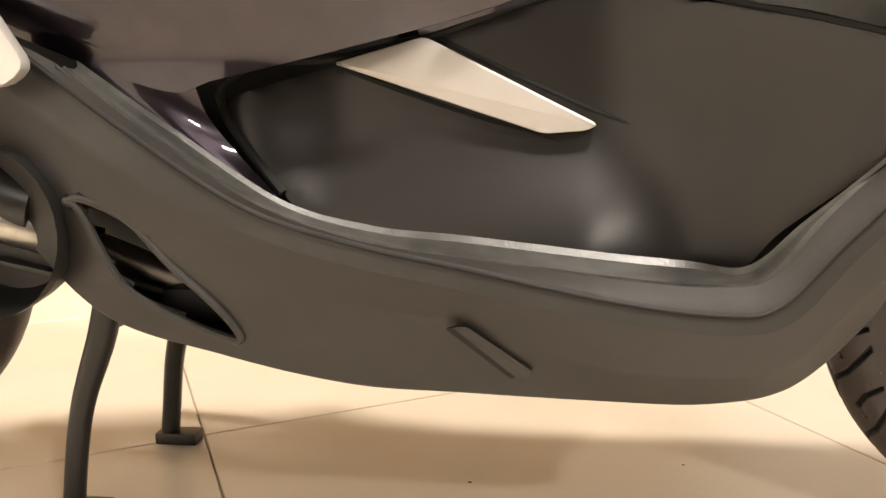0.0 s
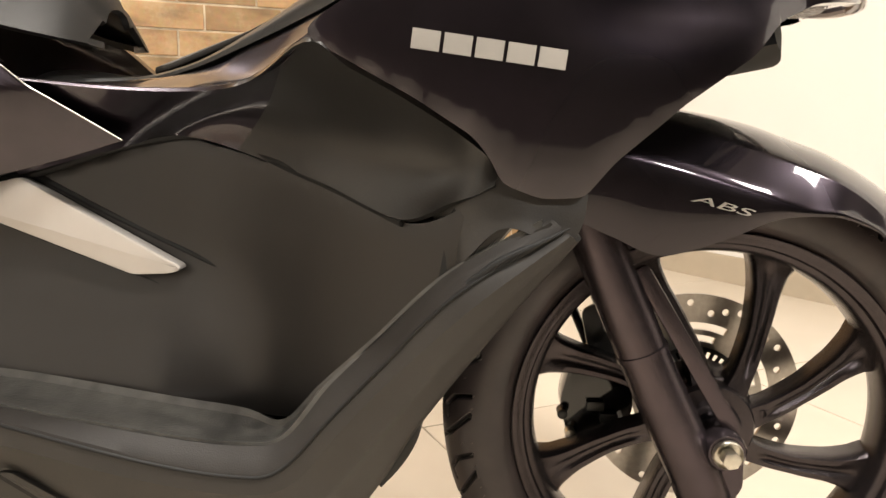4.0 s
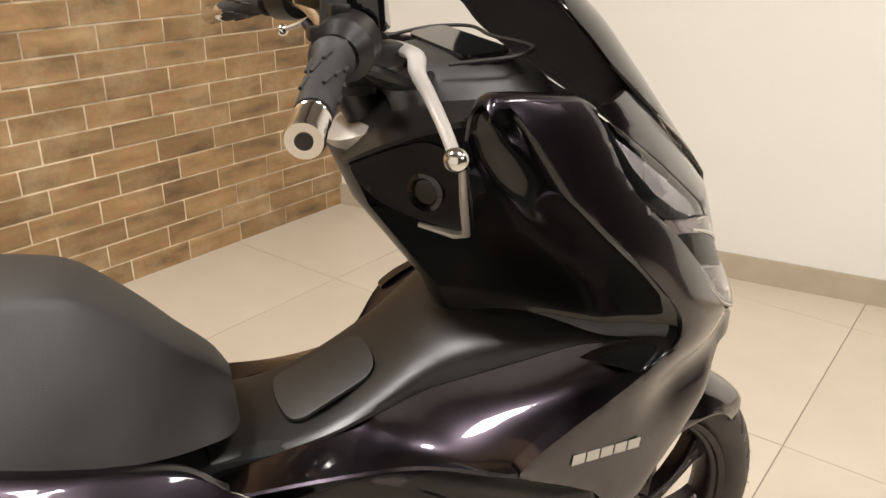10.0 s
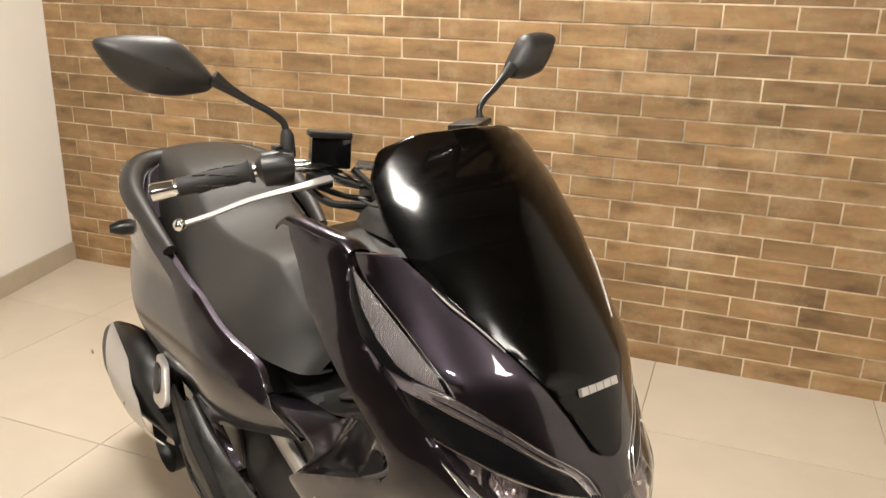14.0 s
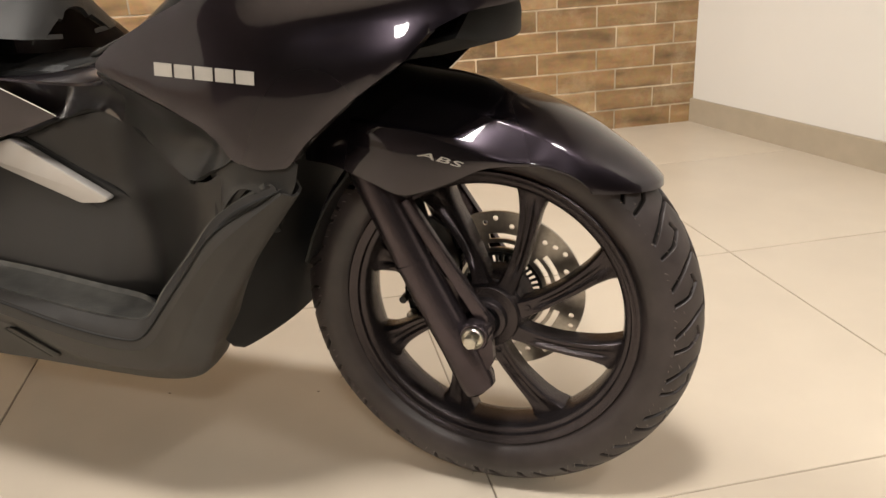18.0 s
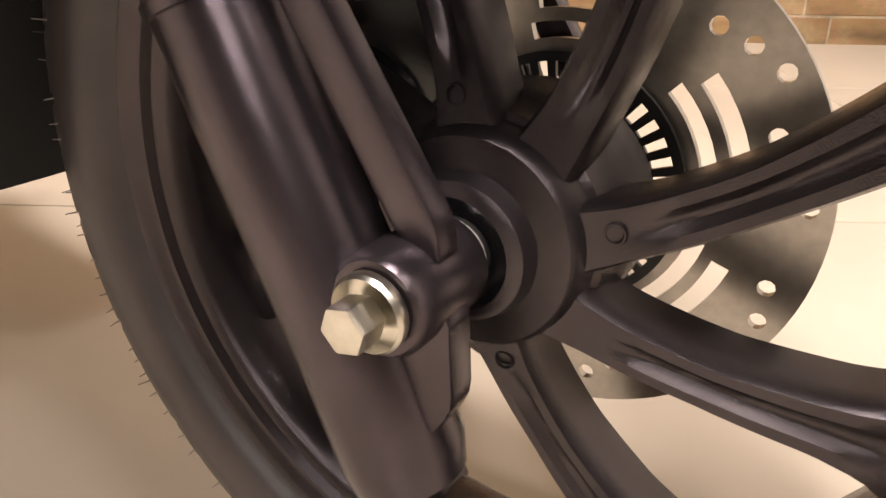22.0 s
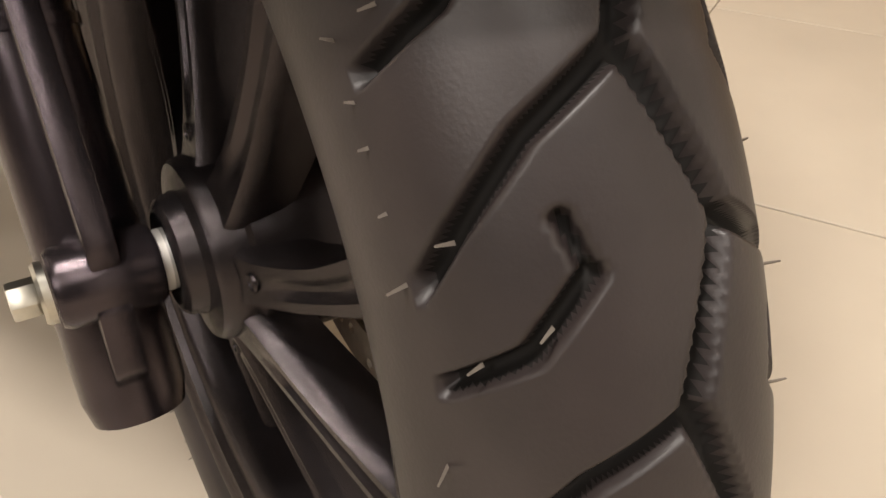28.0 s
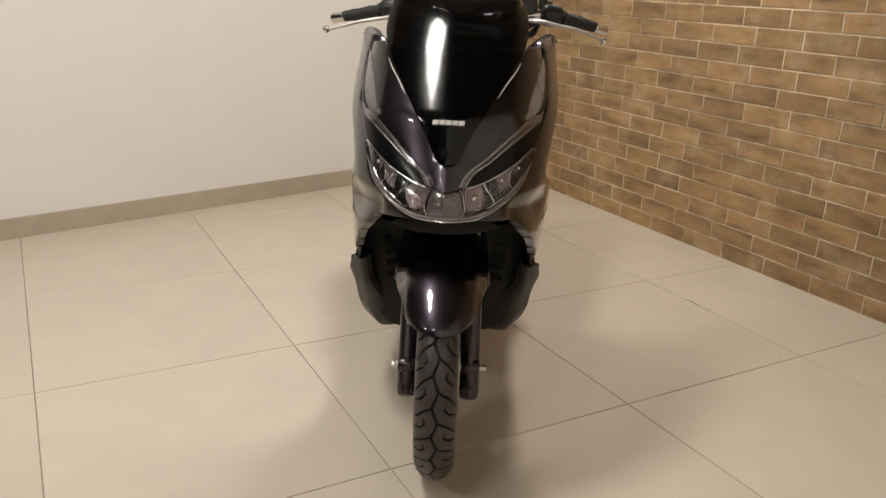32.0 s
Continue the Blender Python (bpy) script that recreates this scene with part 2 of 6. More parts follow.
    pale = nt.nodes.new("ShaderNodeMix")
    pale.data_type = "RGBA"
    pale.inputs[7].default_value = (0.60, 0.47, 0.30, 1)
    nt.links.new(bloom.outputs[0], pale.inputs[0])
    nt.links.new(hsv.outputs[0], pale.inputs[6])
    nt.links.new(pale.outputs[2], b.inputs["Base Color"])
    b.inputs["Roughness"].default_value = 0.55
    bp = nt.nodes.new("ShaderNodeBump")
    bp.inputs["Strength"].default_value = 0.25
    bp.inputs["Distance"].default_value = 0.003
    nt.links.new(n2.outputs[0], bp.inputs["Height"])
    nt.links.new(bp.outputs[0], b.inputs["Normal"])
    return m


BRICK = brick_mat()
EMIT = bpy.data.materials.new("panel_diffuser")
EMIT.use_nodes = True
EMIT.node_tree.nodes["Principled BSDF"].inputs["Emission Color"].default_value = (*WARM, 1)
EMIT.node_tree.nodes["Principled BSDF"].inputs["Emission Strength"].default_value = 10.0


# ---- mesh helpers ----
def finish(name, bm, material, smooth=True, angle=35):
    bmesh.ops.recalc_face_normals(bm, faces=bm.faces)
    me = bpy.data.meshes.new(name)
    if smooth:
        lim = radians(angle)
        for e in bm.edges:
            e.smooth = len(e.link_faces) == 2 and e.calc_face_angle(3) < lim
        for f in bm.faces:
            f.smooth = True
    bm.to_mesh(me)
    bm.free()
    me.materials.append(material)
    return me


def part(name, bm, material, parent, label="", smooth=True, angle=35):
    ob = new(name, finish(name, bm, material, smooth, angle))
    ob.parent = parent
    if label:
        tagged(ob, label)
    return ob


def thing(name, label, category, m=None, group="", kind=""):
    ob = new(name)
    ob.empty_display_size = 0.1
    if m is not None:
        ob.matrix_basis = m
    return tagged(ob, label, category, group, kind)


def W(a, b, z):
    """A place on the front wheel or fork: ahead of the axle, to the right side, above the floor."""
    return Vector((a, -b, z))


SLANT = 0.03


def B(a, b, z):
    """A place on the body, whose middle line is turned a few degrees against the front wheel."""
    side = 1 - max(-1.0, min(1.0, b / 0.14))
    k = SLANT * min(1.0, max((z - 0.35) / 0.4, (-a - 0.5) / 0.4, 0.0))
    return Vector((a + 2 * k * max(0.0, -b), -(b + k * (a - 0.1) * side), z))


def spline(pts, n):
    """n + 1 points along a smooth curve through pts."""
    pts = [Vector(p) for p in pts]
    if len(pts) == 2:
        return [pts[0].lerp(pts[1], i / n) for i in range(n + 1)]
    d = [0.0]
    for p, q in zip(pts, pts[1:]):
        d.append(d[-1] + max(1e-6, (q - p).length))
    out = []
    for i in range(n + 1):
        s = d[-1] * i / n
        k = max(j for j in range(len(pts) - 1) if d[j] <= s + 1e-9)
        t = (s - d[k]) / (d[k + 1] - d[k])
        p1, p2 = pts[k], pts[k + 1]
        p0 = pts[k - 1] if k else p1 * 2 - p2
        p3 = pts[k + 2] if k + 2 < len(pts) else p2 * 2 - p1
        d1, d0, d2 = d[k + 1] - d[k], (d[k] - d[k - 1] if k else d[k + 1] - d[k]), (d[k + 2] - d[k + 1] if k + 2 < len(pts) else d[k + 1] - d[k])
        m1 = ((p1 - p0) / d0 * d1 + (p2 - p1) / d1 * d0) / (d0 + d1) * d1
        m2 = ((p2 - p1) / d1 * d2 + (p3 - p2) / d2 * d1) / (d1 + d2) * d1
        h = t * t
        c = h * t
        out.append(p1 * (2 * c - 3 * h + 1) + m1 * (c - 2 * h + t) + p2 * (3 * h - 2 * c) + m2 * (c - h))
    return out


def aligned(pts, per=8):
    """A smooth curve that takes the same number of steps between each two of its points."""
    pts = [Vector(p) for p in pts]
    out = []
    for k in range(len(pts) - 1):
        p1, p2 = pts[k], pts[k + 1]
        m1 = (p2 - (pts[k - 1] if k else p1)) * (0.5 if k else 1.0)
        m2 = ((pts[k + 2] if k + 2 < len(pts) else p2) - p1) * (0.5 if k + 2 < len(pts) else 1.0)
        for i in range(per + (k == len(pts) - 2)):
            t = i / per
            h, c = t * t, t ** 3
            out.append(p1 * (2 * c - 3 * h + 1) + m1 * (c - 2 * h + t) + p2 * (3 * h - 2 * c) + m2 * (c - h))
    return out


def sheet(rows, thick=0.0, closed=False, caps=False):
    """A surface through rows of points; thick: gives it a back at that distance."""
    bm = bmesh.new()
    v = [[bm.verts.new(p) for p in r] for r in rows]
    n = len(v[0])
    for i in range(len(v) - 1):
        for j in range(n if closed else n - 1):
            k = (j + 1) % n
            try:
                bm.faces.new((v[i][j], v[i][k], v[i + 1][k], v[i + 1][j]))
            except ValueError:
                pass
    if caps and closed:
        bm.faces.new(list(reversed(v[0])))
        bm.faces.new(v[-1])
    bmesh.ops.remove_doubles(bm, verts=bm.verts, dist=1e-5)
    if thick:
        thicken(bm, thick)
    return bm


def thicken(bm, thick):
    bm.normal_update()
    bmesh.ops.recalc_face_normals(bm, faces=bm.faces)
    tree = kdtree.KDTree(len(bm.verts))
    for k, v in enumerate(bm.verts):
        tree.insert(v.co, k)
    tree.balance()
    bmesh.ops.solidify(bm, geom=bm.faces[:] + bm.edges[:] + bm.verts[:], thickness=thick)
    # no corner of the back may run off from the front
    for v in bm.verts:
        near, _, far = tree.find(v.co)
        if far > 2.2 * thick:
            v.co = near + (v.co - near) * (1.2 * thick / far)


def loft(curves, nu, nv, thick=0.0):
    """A smooth surface through cross curves, each a few points."""
    rows = [spline(c, nu) for c in curves]
    cols = [spline([r[j] for r in rows], nv) for j in range(nu + 1)]
    return sheet([[cols[j][i] for j in range(nu + 1)] for i in range(nv + 1)], thick)


def tube(pts, radius, n=12, steps=0, caps=True):
    """A round bar along pts; radius: a number or one for each point."""
    rad = radius if isinstance(radius, (list, tuple)) else [radius] * len(pts)
    if steps:
        ext = spline([(i, r, 0) for i, r in enumerate(rad)], steps)
        rad = [max(0.0005, q.y) for q in ext]
        pts = spline(pts, steps)
    pts = [Vector(p) for p in pts]
    rows, up = [], None
    for i, p in enumerate(pts):
        t = (pts[min(i + 1, len(pts) - 1)] - pts[max(i - 1, 0)]).normalized()
        if up is None:
            up = t.orthogonal().normalized()
        up = (up - t * up.dot(t)).normalized()
        w = t.cross(up)
        rows.append([p + (up * math.cos(2 * math.pi * k / n) + w * math.sin(2 * math.pi * k / n)) * rad[min(i, len(rad) - 1)] for k in range(n)])
    return sheet(rows, closed=True, caps=caps)


def turned(profile, n=48, axis="y", centre=(0, 0, 0), start=0.0, sweep=360.0):
    """A turned body: profile of (distance along the axis, radius)."""
    c = Vector(centre)
    rows = []
    full = sweep >= 359.9
    for k in range(n if full else n + 1):
        w = radians(start + sweep * k / n)
        row = []
        for s, r in profile:
            if axis == "y":
                row.append(c + Vector((r * math.cos(w), s, r * math.sin(w))))
            elif axis == "z":
                row.append(c + Vector((r * math.cos(w), r * math.sin(w), s)))
            else:
                row.append(c + Vector((s, r * math.cos(w), r * math.sin(w))))
        rows.append(row)
    if full:
        rows.append(rows[0])
    return sheet(rows)


def block(sx, sy, sz, m=None, bevel=0.0, seg=2):
    bm = bmesh.new()
    bmesh.ops.create_cube(bm, size=1)
    bmesh.ops.scale(bm, vec=(sx, sy, sz), verts=bm.verts)
    if bevel:
        bmesh.ops.bevel(bm, geom=bm.edges[:], offset=bevel, segments=seg, affect="EDGES", profile=0.6)
    if m is not None:
        bmesh.ops.transform(bm, matrix=m, verts=bm.verts)
    return bm


def slab(outline, depth, place, bevel=0.0):
    """A plate with the given outline; place turns (u, v, w) into a point."""
    bm = bmesh.new()
    bot = [bm.verts.new(Vector((u, v, 0))) for u, v in outline]
    bm.faces.new(bot)
    r = bmesh.ops.extrude_face_region(bm, geom=bm.faces[:])
    bmesh.ops.translate(bm, vec=(0, 0, depth), verts=[g for g in r["geom"] if isinstance(g, bmesh.types.BMVert)])
    if bevel:
        bmesh.ops.bevel(bm, geom=bm.edges[:], offset=bevel, segments=2, affect="EDGES", profile=0.6)
    for v in bm.verts:
        v.co = place(*v.co)
    return bm


def round_outline(pts, radius, n=4):
    """An outline with its corners rounded."""
    out = []
    k = len(pts)
    for i in range(k):
        p, a, c = Vector(pts[i]).to_2d(), Vector(pts[i - 1]).to_2d(), Vector(pts[(i + 1) % k]).to_2d()
        ra = min(radius, (a - p).length * 0.45)
        rc = min(radius, (c - p).length * 0.45)
        s, e = p + (a - p).normalized() * ra, p + (c - p).normalized() * rc
        for j in range(n + 1):
            t = j / n
            out.append(tuple(s * (1 - t) ** 2 + p * 2 * t * (1 - t) + e * t * t))
    return out


def skin(outline, depth_of, side=1, cell=0.015, rim=0.01, lift=0.0, round_edge=0.0012):
    """A fairing piece: its outline in the side view, bent onto the surface b = depth_of(a, z), with a rim turned inwards."""
    bm = bmesh.new()
    vs = [bm.verts.new((a, 0, z)) for a, z in outline]
    bm.faces.new(vs)
    bmesh.ops.inset_region(bm, faces=bm.faces[:], thickness=0.004, use_even_offset=False)
    lo = [min(p[i] for p in outline) for i in (0, 1)]
    hi = [max(p[i] for p in outline) for i in (0, 1)]
    for i, nrm in ((0, (1, 0, 0)), (1, (0, 0, 1))):
        c = lo[i] + cell
        while c < hi[i] - cell * 0.3:
            co = (c, 0, 0) if i == 0 else (0, 0, c)
            bmesh.ops.bisect_plane(bm, geom=bm.faces[:] + bm.edges[:] + bm.verts[:], plane_co=co, plane_no=nrm, dist=1e-5)
            c += cell
    edge = [e for e in bm.edges if len(e.link_faces) == 1]
    border = {v for e in edge for v in e.verts}
    r = bmesh.ops.extrude_edge_only(bm, edges=edge)
    new_v = {g for g in r["geom"] if isinstance(g, bmesh.types.BMVert)}
    for v in bm.verts:
        a, z = v.co.x, v.co.z
        b = depth_of(a, z) + lift
        if v in new_v:
            b -= rim
        elif v in border:
            b -= round_edge
        v.co = B(a, b * side, z)
    return bm

# ---- room ----
P, WALL_Y = 0.72, 1.945
SOUTH = -4.6


def east(y):
    return 1.995 + (1.945 - y) * 0.195


def west(y):
    return -1.61 - y * 0.221


def prism(pts, z0, z1):
    bm = bmesh.new()
    lo = [bm.verts.new((x, y, z0)) for x, y in pts]
    up = [bm.verts.new((x, y, z1)) for x, y in pts]
    bm.faces.new(list(reversed(lo)))
    bm.faces.new(up)
    for i in range(len(pts)):
        j = (i + 1) % len(pts)
        bm.faces.new((lo[i], lo[j], up[j], up[i]))
    return bm


def setting(name, bm, material, label, category, smooth=False):
    ob = new(name, finish(name, bm, material, smooth))
    return tagged(ob, label, category, kind="structure")


T = 0.15
setting("wall_north", prism([(-3.2, WALL_Y + 0.0022), (3.4, WALL_Y + 0.0022), (3.4, WALL_Y + T), (-3.2, WALL_Y + T)], -0.05, CEIL), GROUT, "wall clad in rustic brown brick tiles with pale joints", "wall")
wall_n = bpy.data.objects["wall_north"]
# beyond TURN the walls are unseen and made dark to hold back bounced light
TURN = -1.5
for word, fx, out in (("east", east, T), ("west", west, -T)):
    setting("wall_" + word, prism([(fx(WALL_Y), WALL_Y), (fx(TURN), TURN), (fx(TURN) + out, TURN), (fx(WALL_Y) + out, WALL_Y)], -0.05, CEIL), WHITEWALL, "smooth cream white painted wall", "wall")
    setting("wall_" + word + "_rear", prism([(fx(TURN), TURN), (fx(SOUTH), SOUTH), (fx(SOUTH) + out, SOUTH), (fx(TURN) + out, TURN)], -0.05, CEIL), DARKWALL, "unseen closing wall, coloured dark to cut bounce and reflections", "wall")
# unseen south wall and ceiling, added dark so glossy parts reflect little
setting("unseen_wall_south", prism([(-3.4, SOUTH - T), (3.9, SOUTH - T), (3.9, SOUTH), (-3.4, SOUTH)], -0.05, CEIL), DARKWALL, "unseen closing wall, coloured dark to cut bounce and reflections", "wall")
setting("ceiling", prism([(-3.4, SOUTH - T), (3.9, SOUTH - T), (3.6, WALL_Y + T), (-3.2, WALL_Y + T)], CEIL, CEIL + 0.1), CEILM, "unseen ceiling, coloured dull brown-grey to keep reflections dark", "ceiling")
floor = setting("floor", prism([(-3.4, SOUTH - T), (3.9, SOUTH - T), (3.6, WALL_Y + T), (-3.2, WALL_Y + T)], -0.1, -0.0025), TILEGROUT, "polished beige porcelain tile floor with thin dark joints", "floor")

BH = 0.088


def base_strip(name, fx, side):
    y0, y1 = TURN, WALL_Y
    th = 0.012 * side
    bm = prism([(fx(y0), y0), (fx(y1), y1), (fx(y1) + th, y1), (fx(y0) + th, y0)], 0.0, BH)
    bmesh.ops.recalc_face_normals(bm, faces=bm.faces)
    bmesh.ops.bevel(bm, geom=[e for e in bm.edges if min(v.co.z for v in e.verts) > BH - 0.001], offset=0.002, segments=2, affect="EDGES")
    return setting(name, bm, BASEM, "low beige stone baseboard", "baseboard")


base_strip("baseboard_east", east, -1)
base_strip("baseboard_west", west, 1)

for px, py, pw in PANELS:
    lamp = thing("ceiling_light", "square flush LED ceiling panel, lit", "ceiling light", pose(px, py, CEIL), group="ceiling panels")
    part("frame", block(0.42, 0.42, 0.03, pose(0, 0, -0.0152), 0.004), WHITEWALL, lamp)
    part("diffuser", block(0.37, 0.37, 0.004, pose(0, 0, -0.0325)), EMIT, lamp)

# ---- scooter: surfaces ----
HEAD = pose(0.727, 0.1125, 0, 0, 0, -30)
scooter = thing("motor_scooter", "dark grey metallic maxi scooter parked upright on its centre stand", "scooter", HEAD)
ZA = (0.45, 0.58, 0.665, 0.71, 0.762, 0.826, 0.919, 1.015, 1.088, 1.12)
AN = (0.115, 0.118, 0.115, 0.088, 0.061, 0.035, -0.046, -0.127, -0.21, -0.25)


def nose(z):
    """How far ahead the middle line of the front fairing lies at a height."""
    return float(np.interp(z, ZA, AN))


def girth(z):
    return float(np.interp(z, (0.45, 0.62, 0.8, 0.95, 1.1), (0.250, 0.256, 0.270, 0.262, 0.22)))


def fair(a, z):
    d = max(0.0, nose(z) - a)
    return girth(z) * (1 - math.exp(-((d / 0.11) ** 0.75)))


def ahead(b, z):
    """The other way round: how far ahead the fairing lies at a width and height."""
    q = min(0.97, abs(b) / girth(z))
    return nose(z) - 0.11 * (-math.log(1 - q)) ** (1 / 0.75)


def face(outline, lift=0.0, cell=0.014, rim=0.01, shift=None, round_edge=0.001):
    """A piece of the front, its outline given as (b, z) seen from ahead."""
    bm = bmesh.new()
    bm.faces.new([bm.verts.new((b, 0, z)) for b, z in outline])
    if cell > 0.0125:
        bmesh.ops.inset_region(bm, faces=bm.faces[:], thickness=0.003, use_even_offset=False)
    lo = [min(p[i] for p in outline) for i in (0, 1)]
    hi = [max(p[i] for p in outline) for i in (0, 1)]
    for i, nrm in ((0, (1, 0, 0)), (1, (0, 0, 1))):
        c = math.ceil(lo[i] / cell) * cell
        while c < hi[i] - 1e-4:
            co = (c, 0, 0) if i == 0 else (0, 0, c)
            bmesh.ops.bisect_plane(bm, geom=bm.faces[:] + bm.edges[:] + bm.verts[:], plane_co=co, plane_no=nrm, dist=1e-5)
            c += cell
    edge = [e for e in bm.edges if len(e.link_faces) == 1]
    border = {v for e in edge for v in e.verts}
    r = bmesh.ops.extrude_edge_only(bm, edges=edge)
    back = {g for g in r["geom"] if isinstance(g, bmesh.types.BMVert)}
    for v in bm.verts:
        b, z = v.co.x, v.co.z
        a = ahead(b, z) + lift + (shift(b, z) if shift else 0)
        if v in back:
            a -= rim
        elif v in border:
            a -= round_edge
        v.co = B(a, b, z)
    return bm


def mirrored(pts):
    return list(pts) + [(-b, z) for b, z in reversed(pts) if abs(b) > 1e-6]


def smooth01(x, lo, hi):
    t = min(1.0, max(0.0, (x - lo) / (hi - lo)))
    return t * t * (3 - 2 * t)


# front fairing side, with the lettering panel below it
FAIRING = [(-0.349, 0.972), (-0.298, 0.966), (-0.236, 0.957), (-0.216, 0.935), (-0.193, 0.886), (-0.172, 0.858), (-0.113, 0.809), (-0.066, 0.765),
           (-0.041, 0.742), (-0.012, 0.712), (0.016, 0.677), (0.050, 0.655), (0.082, 0.637), (0.090, 0.626), (0.035, 0.619), (0.004, 0.604), (-0.016, 0.580), (-0.065, 0.546),
           (-0.111, 0.507), (-0.131, 0.483), (-0.160, 0.482), (-0.186, 0.492), (-0.194, 0.508), (-0.205, 0.522), (-0.243, 0.546), (-0.297, 0.575), (-0.312, 0.584),
           (-0.308, 0.592), (-0.286, 0.607), (-0.242, 0.628), (-0.162, 0.661), (-0.112, 0.680), (-0.100, 0.693), (-0.101, 0.712), (-0.119, 0.738), (-0.154, 0.773), (-0.263, 0.876),
           (-0.300, 0.930), (-0.330, 0.968)]
def flank(a, z):
    """The fairing with a hollow under its crease and a soft swell above it."""
    u = (z - (0.628 + 0.12 * (a + 0.05))) / 0.034
    v = (z - (0.70 + 0.55 * max(0.0, -a - 0.05))) / 0.05
    return fair(a, z) - 0.017 * math.exp(-u * u) * smooth01(a, -0.17, -0.07) * (1 - smooth01(a, 0.02, 0.06)) + 0.006 * math.exp(-v * v) * smooth01(-a, 0.0, 0.08)


for side in (1, -1):
    part("front_fairing", skin(round_outline(FAIRING, 0.006, 2), flank, side, 0.012, 0.020), PAINT, scooter, "glossy dark purple-grey metallic front fairing", True, 42)


def mid_line(z):
    """How far back the middle edge of the leg shield lies at a height."""
    return float(np.interp(z, (0.64, 0.71, 0.82, 0.90, 0.935, 0.975), (-0.285, -0.317, -0.398, -0.432, -0.438, -0.40)))


def ridge_line(z):
    """How far ahead the outer edge of the leg shield lies at a height."""
    zs, at = (0.615, 0.64, 0.662, 0.676, 0.693, 0.712, 0.738, 0.773, 0.876, 0.93, 0.975), (-0.262, -0.205, -0.158, -0.128, -0.106, -0.106, -0.121, -0.156, -0.265, -0.302, -0.335)
    return sum(float(np.interp(z + d, zs, at)) for d in (-0.008, 0.0, 0.008)) / 3


def recess(a, z):
    """The leg side of the shield: runs from the ridge back and inwards to the middle edge."""
    ridge = ridge_line(z)
    t = min(1.0, max(0.0, ridge - a) / max(0.03, ridge - mid_line(z)))
    edge = fair(min(a, ridge), z) - 0.005
    return edge * (1 - t) + 0.032 * t - 0.026 * math.sin(math.pi * t) + 0.020 * math.exp(-((t - 0.34) / 0.17) ** 2)


for side in (1, -1):
    rows = []
    for k in range(57):
        row = []
        for i in range(29):
            t = i / 28
            z = 0.662 + (0.968 - 0.090 * t ** 1.3 - 0.662) * k / 56
            lo, hi = ridge_line(z) + 0.007, mid_line(z)
            row.append(B(lo + (hi - lo) * t, recess(lo + (hi - lo) * t, z) * side, z))
        rows.append(row)
    part("leg_shield", sheet(rows, 0.003), GLOSSBLACK, scooter, "gloss black inner leg shield", True, 60)
# rear edge of the leg shield between both sides
rows = []
for z in (0.884, 0.876, 0.86, 0.84, 0.82, 0.77, 0.71, 0.66, 0.60):
    rows.append([B(mid_line(z) + 0.004 - 0.012 * (1 - (k / 6 - 1) ** 2), (k / 6 - 1) * 0.034, z) for k in range(13)])
part("inner_cover", sheet(rows, 0.006), PLASTIC, scooter, "black plastic inner cover")
# deck behind the screen, sunk between the rounded shoulders of the fairing
rows = []
for a, z, w in ((-0.428, 0.872, 0.03), (-0.41, 0.897, 0.075), (-0.385, 0.925, 0.125), (-0.355, 0.944, 0.165), (-0.30, 0.948, 0.165), (-0.235, 0.940, 0.14), (-0.17, 0.935, 0.10)):
    rows.append([B(a, (k / 6 - 1) * w, z + 0.004 * (1 - (k / 6 - 1) ** 2)) for k in range(13)])
part("dash_top", sheet(rows, 0.006), PLASTIC, scooter, "black plastic dash panel")
rows = []
for a, z, w in ((-0.380, 0.945, 0.070), (-0.368, 0.968, 0.088), (-0.345, 0.980, 0.102), (-0.29, 0.986, 0.115), (-0.24, 0.984, 0.112), (-0.21, 0.966, 0.10)):
    rows.append([B(a, (k / 8 - 1) * w, z - 0.035 * abs(k / 8 - 1) ** 5) for k in range(17)])
part("meter_hood", sheet(rows, 0.005), GREYPLAST, scooter, "dark grey instrument hood")
for side in (1, -1):
    rows = []
    for a, z in ((-0.352, 0.962), (-0.346, 0.970), (-0.330, 0.9705), (-0.298, 0.967), (-0.262, 0.962), (-0.236, 0.957), (-0.222, 0.948)):
        b = fair(a, z)
        turn = ((0.0, -0.006), (-0.002, 0.0005), (-0.010, 0.0045), (-0.022, 0.0045), (-0.036, -0.002), (-0.047, -0.016), (-0.052, -0.035))
        rows.append([B(a, (b + db) * side, z + dz) for db, dz in turn])
    cols = [spline([r[j] for r in rows], 18) for j in range(7)]
    cols = [spline([c[i] for c in cols], 14) for i in range(19)]
    part("fairing_shoulder", sheet(cols, 0.003), PAINT, scooter, "rounded glossy shoulder of the fairing", True, 60)

# front: screen, nose cover, lamps
SCREEN = [(0.0, 1.098), (0.07, 1.092), (0.118, 1.072), (0.142, 1.035), (0.150, 0.985), (0.142, 0.945), (0.098, 0.874), (0.066, 0.825), (0.042, 0.784), (0.020, 0.742), (0.0, 0.736)]
part("windscreen", face(round_outline(mirrored(SCREEN), 0.012, 3), 0.012, 0.014, 0.006), SMOKE, scooter, "glossy smoked black windscreen")
NOSE = [(0.180, 0.952), (0.183, 0.925), (0.170, 0.882), (0.156, 0.830), (0.150, 0.8075), (0.112, 0.7775), (0.078, 0.7485), (0.048, 0.7285), (0.035, 0.7155), (0.026, 0.6925), (0.0, 0.686), (0.0, 0.738),
        (0.022, 0.744), (0.042, 0.786), (0.066, 0.825), (0.096, 0.870), (0.130, 0.926), (0.150, 0.957)]
